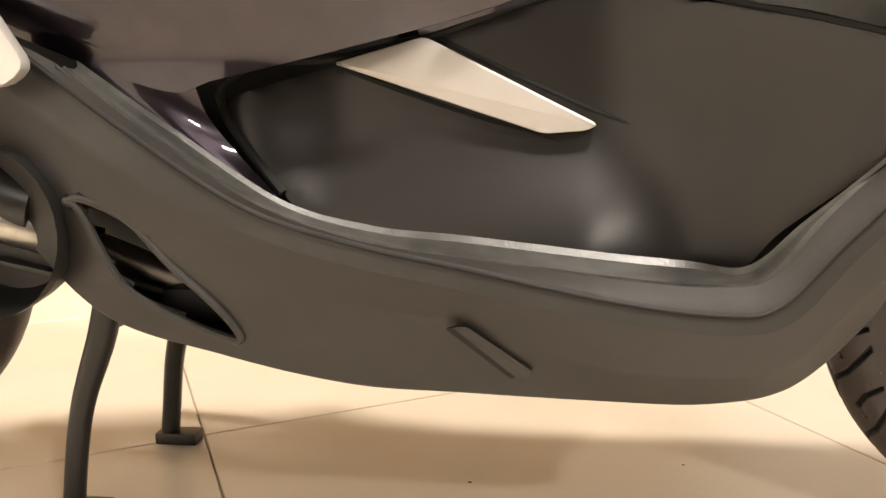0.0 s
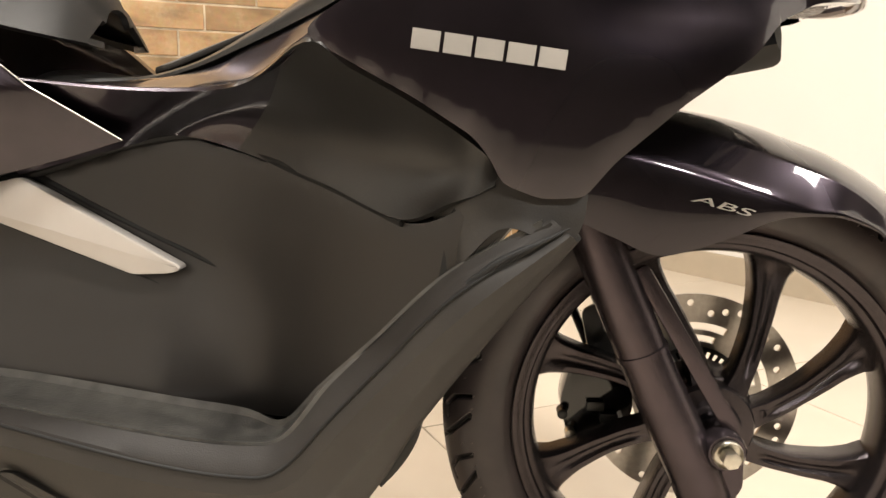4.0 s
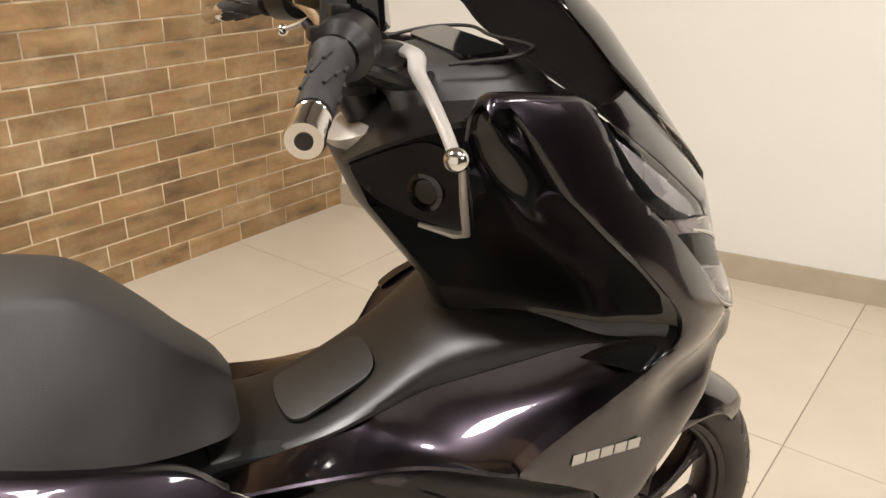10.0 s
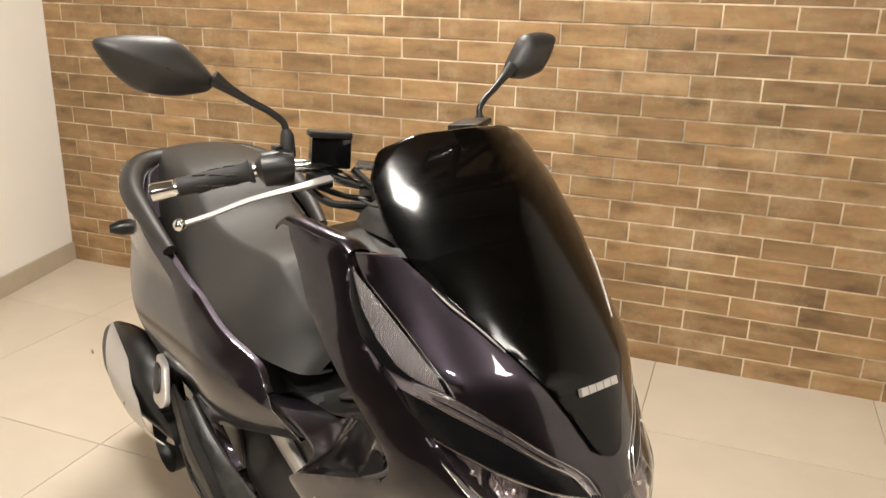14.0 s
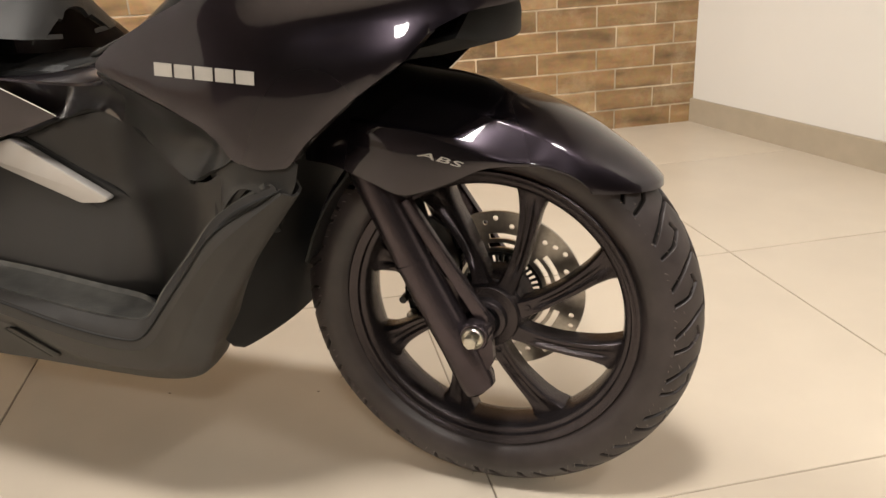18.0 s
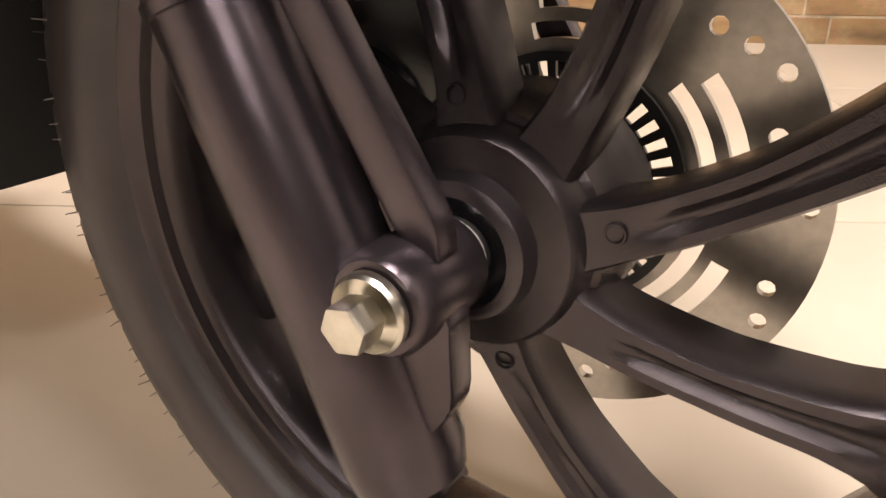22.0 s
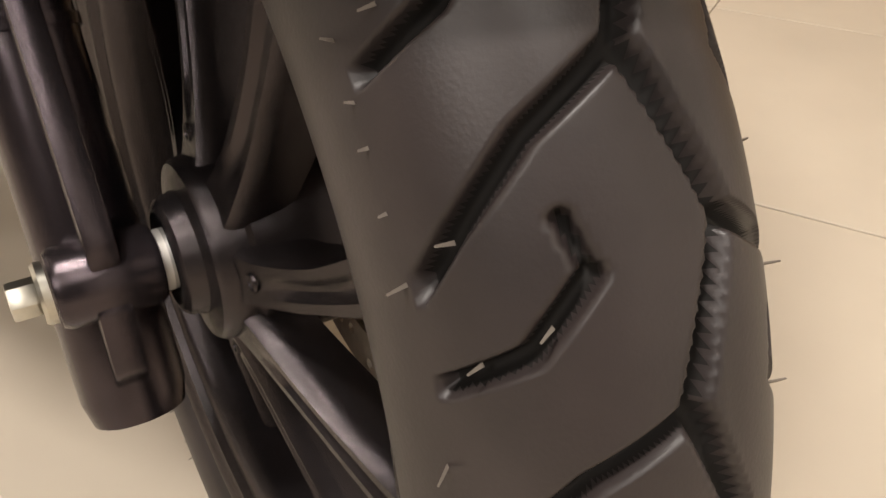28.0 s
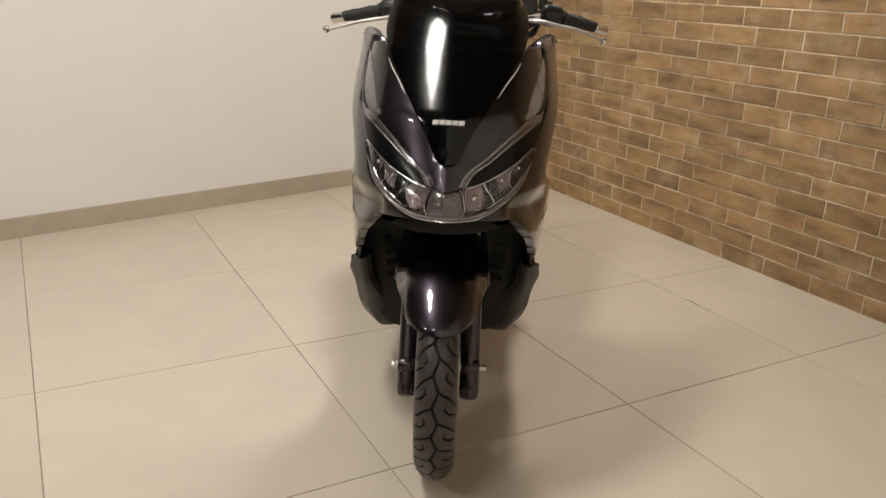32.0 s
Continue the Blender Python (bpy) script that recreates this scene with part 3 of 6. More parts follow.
for side in (1, -1):
    part("nose_cover", face([(b * side, z) for b, z in NOSE], 0.003), PAINT, scooter, "glossy dark metallic nose cover")
SIGNAL = [(0.187, 0.937), (0.193, 0.890), (0.192, 0.858), (0.186, 0.834), (0.177, 0.822), (0.151, 0.8075), (0.157, 0.830), (0.171, 0.882), (0.183, 0.926)]
STRIP = [(0.193, 0.8275), (0.188, 0.807), (0.163, 0.7915), (0.117, 0.7605), (0.082, 0.734), (0.052, 0.716), (0.046, 0.704), (0.040, 0.6945), (0.026, 0.692), (0.035, 0.7145), (0.048, 0.7275), (0.078, 0.7475), (0.112, 0.7765), (0.150, 0.8065), (0.182, 0.8195)]
BLINK = [(0.188, 0.8065), (0.180, 0.762), (0.152, 0.7415), (0.130, 0.7275), (0.104, 0.7145), (0.068, 0.7005), (0.040, 0.694), (0.046, 0.7035), (0.052, 0.7155), (0.082, 0.7335), (0.117, 0.760), (0.163, 0.791)]
LAMP = [(0.180, 0.7615), (0.170, 0.724), (0.153, 0.687), (0.130, 0.664), (0.100, 0.644), (0.064, 0.630), (0.035, 0.627), (0.0, 0.627), (0.0, 0.6855), (0.026, 0.6915), (0.040, 0.6935), (0.068, 0.700), (0.104, 0.714), (0.130, 0.727), (0.152, 0.741)]
CELLS = [("reflector_cell", [(0.154, 0.738), (0.131, 0.727), (0.137, 0.702), (0.150, 0.706)], 0.143, 0.718, RIBBEDCELL, "ribbed chrome reflector, rosy light put into its colour"), ("reflector_cell", [(0.124, 0.720), (0.097, 0.712), (0.090, 0.700), (0.104, 0.676), (0.121, 0.682), (0.130, 0.700)], 0.111, 0.699, RIBBEDCELL, "ribbed chrome reflector, rosy light put into its colour"),
         ("reflector_cell", [(0.069, 0.697), (0.032, 0.688), (0.042, 0.650), (0.068, 0.645), (0.081, 0.667)], 0.058, 0.671, RIBBEDCELL, "ribbed chrome reflector, rosy light put into its colour"), ("centre_reflector", [(0.027, 0.684), (0.0, 0.680), (0.0, 0.636), (0.034, 0.637), (0.037, 0.650)], 0.012, 0.660, RIBBEDMID, "grey ribbed centre reflector")]
for side in (1, -1):
    def sided(o):
        return [(b * side, z) for b, z in o]
    lamp = part("headlight", face(sided(LAMP), -0.030, 0.012, 0.02), RIBBEDDARK, scooter, "clear-lensed LED headlight with chrome cells")
    part("lens", face(sided(LAMP), 0.001, 0.012, 0.004), LENS, lamp, "clear headlight lens").visible_shadow = False
    for name, cell, cb, cz, cm, text in CELLS:
        part(name, face(sided(round_outline(cell, 0.006, 3)), -0.010, 0.005, 0.010, lambda b, z: -0.016 * max(0.0, 1 - ((abs(b) - cb) ** 2 + (z - cz) ** 2) / 0.0006)), cm, lamp, text)
        if cm is RIBBEDCELL:
            part("bulb", turned([(-0.004, 0.0), (-0.003, 0.004), (0.0, 0.0055), (0.003, 0.004), (0.004, 0.0)], 12, "x", B(ahead(cb, cz) - 0.018, cb * side, cz)), CHROME, lamp)
    part("projector_cover", face(sided(round_outline([(0.097, 0.708), (0.075, 0.7), (0.080, 0.687), (0.099, 0.674), (0.106, 0.688)], 0.003, 2)), -0.004, 0.006, 0.010), GLOSSBLACK, lamp, "gloss black cover beside the reflector")
    def line(pts, lift, rad, name, owner, material=REFLECTOR, label=""):
        part(name, tube(spline([B(ahead(b, z) + lift, b * side, z) for b, z in pts], 40), rad, 8), material, owner, label)
    line([(0.177, 0.754), (0.166, 0.722), (0.150, 0.690), (0.128, 0.668), (0.100, 0.649), (0.064, 0.635), (0.034, 0.632), (0.0, 0.632)], -0.005, 0.0042, "bezel", lamp, GUIDE, "pinkish grey bezel along the lamp's lower edge")
    line([(0.172, 0.728), (0.155, 0.690), (0.131, 0.667), (0.101, 0.6465), (0.065, 0.632), (0.034, 0.629), (0.0, 0.629)], 0.001, 0.0011, "bright_line", lamp, REFLECTOR, "bright bezel line")
    line([(0.158, 0.712), (0.143, 0.690), (0.122, 0.672), (0.100, 0.660), (0.088, 0.652)], -0.006, 0.0014, "bright_line", lamp)
    line([(0.178, 0.758), (0.151, 0.7385), (0.129, 0.7245), (0.104, 0.712), (0.068, 0.698), (0.042, 0.6915)], -0.004, 0.0015, "divider", lamp)
    line([(0.132, 0.722), (0.126, 0.706), (0.128, 0.690), (0.138, 0.680)], -0.008, 0.0012, "divider", lamp)
    line([(0.076, 0.698), (0.082, 0.688), (0.092, 0.676), (0.098, 0.664)], -0.003, 0.0022, "divider", lamp)
    line([(0.030, 0.690), (0.038, 0.668), (0.040, 0.650), (0.034, 0.637)], -0.005, 0.0010, "divider", lamp)
    sig = part("turn_signal", face(sided(SIGNAL), -0.016, 0.012, 0.018), RIBBED, scooter, "clear signal lamp with ribbed chrome reflector")
    part("lens", face(sided(SIGNAL), 0.001, 0.012, 0.004), LENS, sig, "clear signal lens").visible_shadow = False
    part("signal_trim", face(sided([(0.1885, 0.937), (0.199, 0.890), (0.202, 0.858), (0.195, 0.828), (0.183, 0.820), (0.178, 0.8215), (0.187, 0.834), (0.193, 0.858), (0.194, 0.890)]), 0.0, 0.012, 0.008), TRIMBLACK, scooter, "black edge beside the signal lamp")
    drl = part("light_strip", face(sided(STRIP), -0.006, 0.012, 0.012), GUIDE, scooter, "frosted pinkish grey light guide strip")
    part("lens", face(sided(STRIP), 0.001, 0.012, 0.003), LENS, drl).visible_shadow = False
    line([(0.180, 0.8055), (0.162, 0.7935), (0.117, 0.763), (0.083, 0.737), (0.054, 0.718), (0.046, 0.706), (0.0405, 0.6965)], 0.0005, 0.0014, "bright_line", drl, REFLECTOR, "bright line along the light strip")
    line([(0.170, 0.8125), (0.149, 0.804), (0.112, 0.774), (0.078, 0.7455), (0.049, 0.7255), (0.037, 0.7135), (0.028, 0.6945)], 0.0005, 0.0013, "bright_line", drl)
    line([(0.168, 0.804), (0.156, 0.797), (0.115, 0.768), (0.081, 0.741), (0.060, 0.727)], -0.003, 0.0009, "guide_line", drl, GLOSSBLACK)
    part("lamp_trim", face(sided(BLINK), -0.001, 0.012, 0.01), TRIMBLACK, scooter, "gloss black lamp trim")
    part("screen_trim", tube(spline([B(ahead(b, z) + 0.012, b * side, z) for b, z in ((0.136, 0.925), (0.128, 0.910), (0.110, 0.886), (0.094, 0.862))], 20), [0.0008] * 3 + [0.0014] * 15 + [0.0008] * 3, 8), SILVER, scooter)

# dark space behind the nose, over the front wheel, its shade put into near-black
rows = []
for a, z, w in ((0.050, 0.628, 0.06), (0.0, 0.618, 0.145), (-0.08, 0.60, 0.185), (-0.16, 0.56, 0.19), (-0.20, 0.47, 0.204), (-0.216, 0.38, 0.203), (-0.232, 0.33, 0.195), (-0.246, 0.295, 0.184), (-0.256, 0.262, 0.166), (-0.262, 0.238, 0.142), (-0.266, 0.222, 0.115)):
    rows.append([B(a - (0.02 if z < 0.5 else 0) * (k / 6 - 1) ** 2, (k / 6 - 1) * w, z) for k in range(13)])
part("inner_fender", sheet(rows, 0.006), DEEP, scooter, "inner wheel housing, coloured near black for its shade")


# near-black sheet draws the shade under the nose
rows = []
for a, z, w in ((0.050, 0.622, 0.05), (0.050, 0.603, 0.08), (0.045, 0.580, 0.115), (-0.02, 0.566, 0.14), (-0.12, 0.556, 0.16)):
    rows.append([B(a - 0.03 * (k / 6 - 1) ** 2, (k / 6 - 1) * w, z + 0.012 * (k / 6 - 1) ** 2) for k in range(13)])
part("chin_underside", sheet(rows, 0.006), DEEP, scooter, "underside of the nose, coloured near black for its shade")


# ---- tunnel, footboards, skirts ----
def tunnel(a, z):
    return 0.092 + 0.117 * smooth01(a, -0.46, -0.19) + 0.05 * smooth01(-z, -0.42, -0.28) * (1 - 0.85 * smooth01(a, -0.47, -0.36)) + 0.02 * smooth01(-a, 0.66, 0.76)


TUNNEL = [(-0.700, 0.335), (-0.640, 0.312), (-0.555, 0.300), (-0.455, 0.288), (-0.366, 0.284), (-0.343, 0.292), (-0.324, 0.322), (-0.275, 0.369), (-0.212, 0.431), (-0.170, 0.470),
          (-0.186, 0.488), (-0.235, 0.461), (-0.255, 0.459), (-0.339, 0.487), (-0.453, 0.512), (-0.501, 0.503), (-0.594, 0.474), (-0.68, 0.453), (-0.755, 0.432), (-0.768, 0.418)]
# lines along the footboard and skirt, point by point: floor edge, rim, lip, crease, facet, foot
FLOORLINE = [(-0.86, 0.165, 0.457), (-0.79, 0.160, 0.405), (-0.71, 0.145, 0.345), (-0.636, 0.140, 0.322), (-0.558, 0.141, 0.314), (-0.45, 0.145, 0.302), (-0.385, 0.150, 0.297), (-0.345, 0.172, 0.300), (-0.312, 0.186, 0.337), (-0.273, 0.196, 0.377), (-0.221, 0.205, 0.429), (-0.158, 0.206, 0.468)]
RIMLINE = [(-0.86, 0.192, 0.453), (-0.79, 0.1908, 0.398), (-0.715, 0.19, 0.348), (-0.636, 0.196, 0.321), (-0.558, 0.2, 0.309), (-0.445, 0.204, 0.2955), (-0.378, 0.205, 0.291), (-0.34, 0.205, 0.298), (-0.305, 0.204, 0.341), (-0.268, 0.2047, 0.379), (-0.218, 0.2131, 0.43), (-0.153, 0.209, 0.4665)]
LIPLINE = [(-0.9, 0.195, 0.475), (-0.8, 0.2095, 0.405), (-0.716, 0.209, 0.35), (-0.636, 0.215, 0.325), (-0.558, 0.219, 0.309), (-0.445, 0.222, 0.286), (-0.373, 0.223, 0.278), (-0.338, 0.223, 0.285), (-0.3, 0.222, 0.327), (-0.265, 0.225, 0.366), (-0.213, 0.2306, 0.421), (-0.145, 0.2125, 0.462)]
CREASE = [(-0.915, 0.198, 0.448), (-0.81, 0.2141, 0.38), (-0.72, 0.211, 0.331), (-0.638, 0.217, 0.308), (-0.558, 0.221, 0.292), (-0.445, 0.224, 0.27), (-0.37, 0.225, 0.263), (-0.33, 0.225, 0.273), (-0.293, 0.2252, 0.316), (-0.256, 0.2294, 0.358), (-0.203, 0.2332, 0.41), (-0.139, 0.2135, 0.4575)]
FACET = [(-0.925, 0.192, 0.395), (-0.83, 0.204, 0.318), (-0.735, 0.196, 0.272), (-0.640, 0.196, 0.268), (-0.560, 0.200, 0.262), (-0.452, 0.206, 0.232), (-0.370, 0.206, 0.226), (-0.322, 0.208, 0.240), (-0.284, 0.220, 0.288), (-0.250, 0.222, 0.333), (-0.198, 0.221, 0.394), (-0.136, 0.2085, 0.455)]
FOOT = [(-0.920, 0.186, 0.335), (-0.850, 0.184, 0.258), (-0.752, 0.184, 0.226), (-0.650, 0.180, 0.203), (-0.562, 0.174, 0.196), (-0.445, 0.166, 0.189), (-0.368, 0.164, 0.189), (-0.312, 0.168, 0.205), (-0.273, 0.190, 0.258), (-0.244, 0.195, 0.307), (-0.192, 0.203, 0.380), (-0.134, 0.203, 0.452)]
SLOT = [(-0.228, 0.2265, 0.4085), (-0.203, 0.227, 0.4285), (-0.183, 0.225, 0.4425), (-0.158, 0.219, 0.454), (-0.140, 0.213, 0.4625)]
GAPHOLE = [(-0.857, 0.353), (-0.846, 0.346), (-0.827, 0.300), (-0.810, 0.277), (-0.771, 0.255), (-0.738, 0.241), (-0.732, 0.247), (-0.747, 0.271), (-0.780, 0.306), (-0.806, 0.337), (-0.840, 0.354)]


def inside(p, poly):
    hit = False
    for (x0, y0), (x1, y1) in zip(poly, poly[1:] + poly[:1]):
        if (y0 > p[1]) != (y1 > p[1]) and p[0] < (x1 - x0) * (p[1] - y0) / (y1 - y0) + x0:
            hit = not hit
    return hit


def with_hole(rows, poly, thick):
    """A sheet without the cells whose middle lies in an outline of the side view."""
    bm = sheet(rows)
    gone = [f for f in bm.faces if inside((f.calc_center_median().x, f.calc_center_median().z), poly) and f.calc_center_median().y * rows[0][0].y > 0]
    bmesh.ops.delete(bm, geom=gone, context="FACES")
    thicken(bm, thick)
    return bm


GROOVES = [[(-0.664, 0.452), (-0.613, 0.432), (-0.566, 0.415), (-0.497, 0.393), (-0.440, 0.372)], [(-0.588, 0.477), (-0.525, 0.446), (-0.475, 0.423), (-0.430, 0.404), (-0.400, 0.390)]]
for side in (1, -1):
    part("tunnel_panel", skin(round_outline(TUNNEL, 0.012, 3), tunnel, side, 0.010, 0.012), MATTE, scooter, "satin dark brown-black side panel")
    floor_l, rim_l, lip_l, crease_l, facet_l, foot_l = [aligned([B(a, b * side, z) for a, b, z in line], 12) for line in (FLOORLINE, RIMLINE, LIPLINE, CREASE, FACET, FOOT)]
    rows = []
    for p, q in zip(floor_l, rim_l):
        rows.append([p, p.lerp(q, 0.10) + Vector((0, 0, -0.006)), p.lerp(q, 0.4) + Vector((0, 0, -0.008)), p.lerp(q, 0.85) + Vector((0, 0, -0.006)), q + Vector((0, 0, -0.003))])
    part("footboard", sheet(rows, 0.006), MATFOOT, scooter, "scuffed ribbed grey footboard")
    for t in (0.28, 0.42, 0.56, 0.70, 0.84):
        pts = [p.lerp(q, t) + Vector((0, 0, -0.0068)) for p, q in list(zip(floor_l, rim_l))[16:82]]
        part("footboard_rib", tube(pts, 0.0026, 6), MATFOOT, scooter)
    rows = []
    for p, q in zip(rim_l, lip_l):
        rows.append([p + Vector((0, 0, -0.005)), p, p.lerp(q, 0.06) + Vector((0, 0, 0.002)), p.lerp(q, 0.5) + Vector((0, 0, 0.002)), p.lerp(q, 0.93) + Vector((0, 0, 0.0008)), q + Vector((0, 0, -0.001)), q + Vector((0, 0.003 * side, -0.005))])
    part("footboard_rim", sheet(rows, 0.003), RIMPLAST, scooter, "dark grey rim of the footboard", True, 30)
    rows = []
    for k, (q, c, f, r) in enumerate(zip(lip_l, crease_l, facet_l, foot_l)):
        turn, ahd = 1 - 0.60 * smooth01(k, 100, 122), smooth01(k, 70, 92)
        row = [q + Vector((0, 0.002 * side, -0.0025)), q + Vector((0, 0, -0.0035)), q.lerp(c, 0.5), q.lerp(c, 0.92), c, c.lerp(f, 0.08)]
        row += [c.lerp(f, i / 7) for i in range(1, 7)] + [c.lerp(f, 0.96), f.lerp(r, 0.04)] + [f.lerp(r, i / 7) for i in range(1, 7)] + [f.lerp(r, 0.95)]
        rows.append(row + [r + Vector((0.002 * ahd, 0.004 * side, 0)), r + Vector((0.004 * ahd, 0.02 * side * turn, 0.001)), r + Vector((0.002 * ahd, 0.045 * side * turn, 0.004)), r + Vector((-0.008 * ahd, 0.07 * side * turn, 0.010))])
    part("skirt", with_hole(rows, GAPHOLE, 0.003), GREYPLAST, scooter, "dark grey lower side skirt", True, 24)
    cap = [[(-0.238, 0.190, 0.478), (-0.222, 0.202, 0.484), (-0.186, 0.208, 0.499), (-0.155, 0.204, 0.493), (-0.127, 0.197, 0.484)], [(-0.230, 0.190, 0.452), (-0.218, 0.2035, 0.456), (-0.184, 0.2115, 0.475), (-0.155, 0.208, 0.472), (-0.130, 0.201, 0.465)], [(-0.222, 0.192, 0.430), (-0.214, 0.2085, 0.434), (-0.182, 0.2135, 0.462), (-0.155, 0.212, 0.453), (-0.139, 0.204, 0.446)]]
    part("skirt_shoulder", loft([[B(a, b * side, z) for a, b, z in row] for row in cap], 12, 16, 0.003), GREYPLAST, scooter, "dark grey corner piece between fairing and skirt")
    # black tapered tube paints the shade of the skirt's slot
    dent = aligned([B(a, b * side, z) for a, b, z in SLOT], 6)
    part("skirt_slot_shade", tube(dent, [0.0005 + 0.0022 * math.sin(math.pi * (k / (len(dent) - 1)) ** 0.8) for k in range(len(dent))], 10), DEEP, scooter, "black strip drawn as the shade of the slot in the skirt's front corner")
    seam = [(-0.712, 0.350), (-0.741, 0.383), (-0.764, 0.414), (-0.769, 0.436), (-0.752, 0.450), (-0.67, 0.461), (-0.59, 0.4775), (-0.50, 0.5055), (-0.453, 0.514), (-0.339, 0.4885), (-0.255, 0.4605)]
    part("panel_seam", tube(spline([B(a, (tunnel(a, z) + 0.001) * side, z) for a, z in seam], 60), 0.0040, 8), DEEP, scooter, "dark seam round the side panel")
    TRIM = [(-0.672, 0.456), (-0.594, 0.476), (-0.452, 0.403), (-0.462, 0.398), (-0.497, 0.396)]
    part("side_trim", slab(round_outline(TRIM, 0.006, 3), 0.013, lambda u, v, w: B(u, (tunnel(u, v) + 0.001 + w) * side, v), 0.002), SILVER, scooter, "satin silver side trim", True, 20)
for side in (1, -1):
    # near-black tubes draw the shade of the creases round the trim
    for path in GROOVES:
        pts = aligned([B(a, (tunnel(a, z) - 0.0012) * side, z) for a, z in path], 8)
        part("trim_groove_shade", tube(pts, [0.0032 * (1 - 0.85 * (k / (len(pts) - 1)) ** 2) for k in range(len(pts))], 8), DEEP, scooter)
# tunnel hump: (a, height in the middle, width to the seam, height of the seam)
HUMP = [(-0.150, 0.690, 0.190, 0.684), (-0.20, 0.694, 0.168, 0.676), (-0.25, 0.690, 0.147, 0.656), (-0.30, 0.674, 0.122, 0.632), (-0.352, 0.643, 0.100, 0.610), (-0.403, 0.609, 0.094, 0.588), (-0.454, 0.580, 0.090, 0.568), (-0.52, 0.564, 0.088, 0.553), (-0.60, 0.570, 0.088, 0.549)]
rows = []
for a, z, w, ze in HUMP:
    rows.append([W(a, SLANT * (a - 0.1) + w * math.sin(k / 8 * math.pi / 2), ze + (z - ze) * math.cos(k / 8 * math.pi / 2) ** 0.8) for k in range(-8, 9)])
part("tunnel_cover", sheet([spline([r[j] for r in rows], 40) for j in range(17)], 0.005), PLASTIC, scooter, "black centre tunnel cover")
SEAM = [(a, w + SLANT * (a - 0.1) - 0.0015, ze - 0.002) for a, z, w, ze in HUMP[:7] + HUMP[8:]]
RIDGE = [(-0.112, 0.212, 0.682), (-0.162, 0.219, 0.660), (-0.215, 0.225, 0.638), (-0.262, 0.229, 0.615), (-0.312, 0.232, 0.585), (-0.385, 0.152, 0.557), (-0.480, 0.128, 0.552), (-0.60, 0.128, 0.560)]
UNDER = [(-0.190, 0.206, 0.500), (-0.207, 0.213, 0.521), (-0.245, 0.223, 0.546), (-0.285, 0.229, 0.568), (-0.313, 0.231, 0.583), (-0.385, 0.152, 0.5565), (-0.480, 0.128, 0.5515), (-0.60, 0.128, 0.5595)]
BELT = [(-0.190, 0.489), (-0.218, 0.475), (-0.255, 0.4615), (-0.315, 0.482), (-0.372, 0.497), (-0.453, 0.515), (-0.505, 0.5055), (-0.60, 0.478)]
for side in (1, -1):
    top = aligned([W(a, SLANT * (a - 0.1) + (b - SLANT * (a - 0.1)) * side, z) for a, b, z in SEAM], 6)
    out = aligned([B(a, b * side, z) for a, b, z in RIDGE], 6)
    rows = []
    for k, (p, q) in enumerate(zip(top, out)):
        dip = 0.014 + 0.008 * smooth01(k, 4, 14) - 0.022 * smooth01(k, 26, 36)
        rows.append([p.lerp(q, i / 12) - Vector((0, 0, dip * math.sin(math.pi * (i / 12) ** 0.8))) for i in range(13)])
    part("tunnel_shelf", sheet(rows, 0.004), PAINT, scooter, "glossy dark shelf beside the tunnel", True, 60)
    top = aligned([B(a, b * side, z) for a, b, z in UNDER], 6)
    low = aligned([B(a, (tunnel(a, z) + 0.002) * side, z) for a, z in BELT], 6)
    rows = []
    for k, (p, q) in enumerate(zip(top, low)):
        deep = 0.022 * smooth01(k, 2, 10) * (1 - smooth01(k, 24, 34))
        rows.append([p.lerp(q, i / 14) + Vector((0, side * deep * math.sin(math.pi * i / 14), 0)) for i in range(15)])
    part("tunnel_recess", sheet(rows[:27], 0.004), PLASTIC, scooter, "black recess under the fairing's lower edge", True, 60)
    part("tunnel_side", sheet(rows[26:], 0.004), PAINT, scooter, "glossy dark side of the tunnel", True, 60)


# ---- seat and rear body ----
# (a, crest height, half width of the flat top, half width at the foot)
SEATP = [(-0.561, 0.622, 0.020, 0.060), (-0.571, 0.638, 0.030, 0.085), (-0.611, 0.677, 0.042, 0.115), (-0.665, 0.730, 0.052, 0.142), (-0.715, 0.766, 0.060, 0.155), (-0.76, 0.774, 0.068, 0.162), (-0.82, 0.777, 0.080, 0.166), (-0.88, 0.786, 0.092, 0.166),
         (-0.94, 0.806, 0.100, 0.164), (-0.99, 0.845, 0.104, 0.160), (-1.045, 0.878, 0.106, 0.156), (-1.12, 0.898, 0.104, 0.148), (-1.22, 0.903, 0.094, 0.136), (-1.29, 0.897, 0.075, 0.115), (-1.325, 0.880, 0.045, 0.085)]
rows = []
for a, z, t, w in SEATP:
    zb = float(np.interp(a, (-1.34, -0.9, -0.62, -0.55), (0.80, 0.68, 0.602, 0.588)))
    h = z - zb
    c = SLANT * (a - 0.1)
    half = [(0.0, z + 0.005), (0.5 * t, z + 0.0035), (0.86 * t, z), (0.97 * t, z - 0.003), (t + 0.004, z - 0.010), (t + 0.25 * (w - t), z - 0.26 * h), (t + 0.55 * (w - t), z - 0.52 * h), (t + 0.85 * (w - t), z - 0.80 * h), (w, zb + 0.03 * h), (w - 0.004, zb), (w - 0.03, zb - 0.002)]
    rows.append([W(a, c - b, q) for b, q in reversed(half[1:])] + [W(a, c + b, q) for b, q in half])
part("seat", sheet([spline([r[j] for r in rows], 70) for j in range(len(rows[0]))], 0.006), SEATM, scooter, "matte black vinyl seat", True, 75)


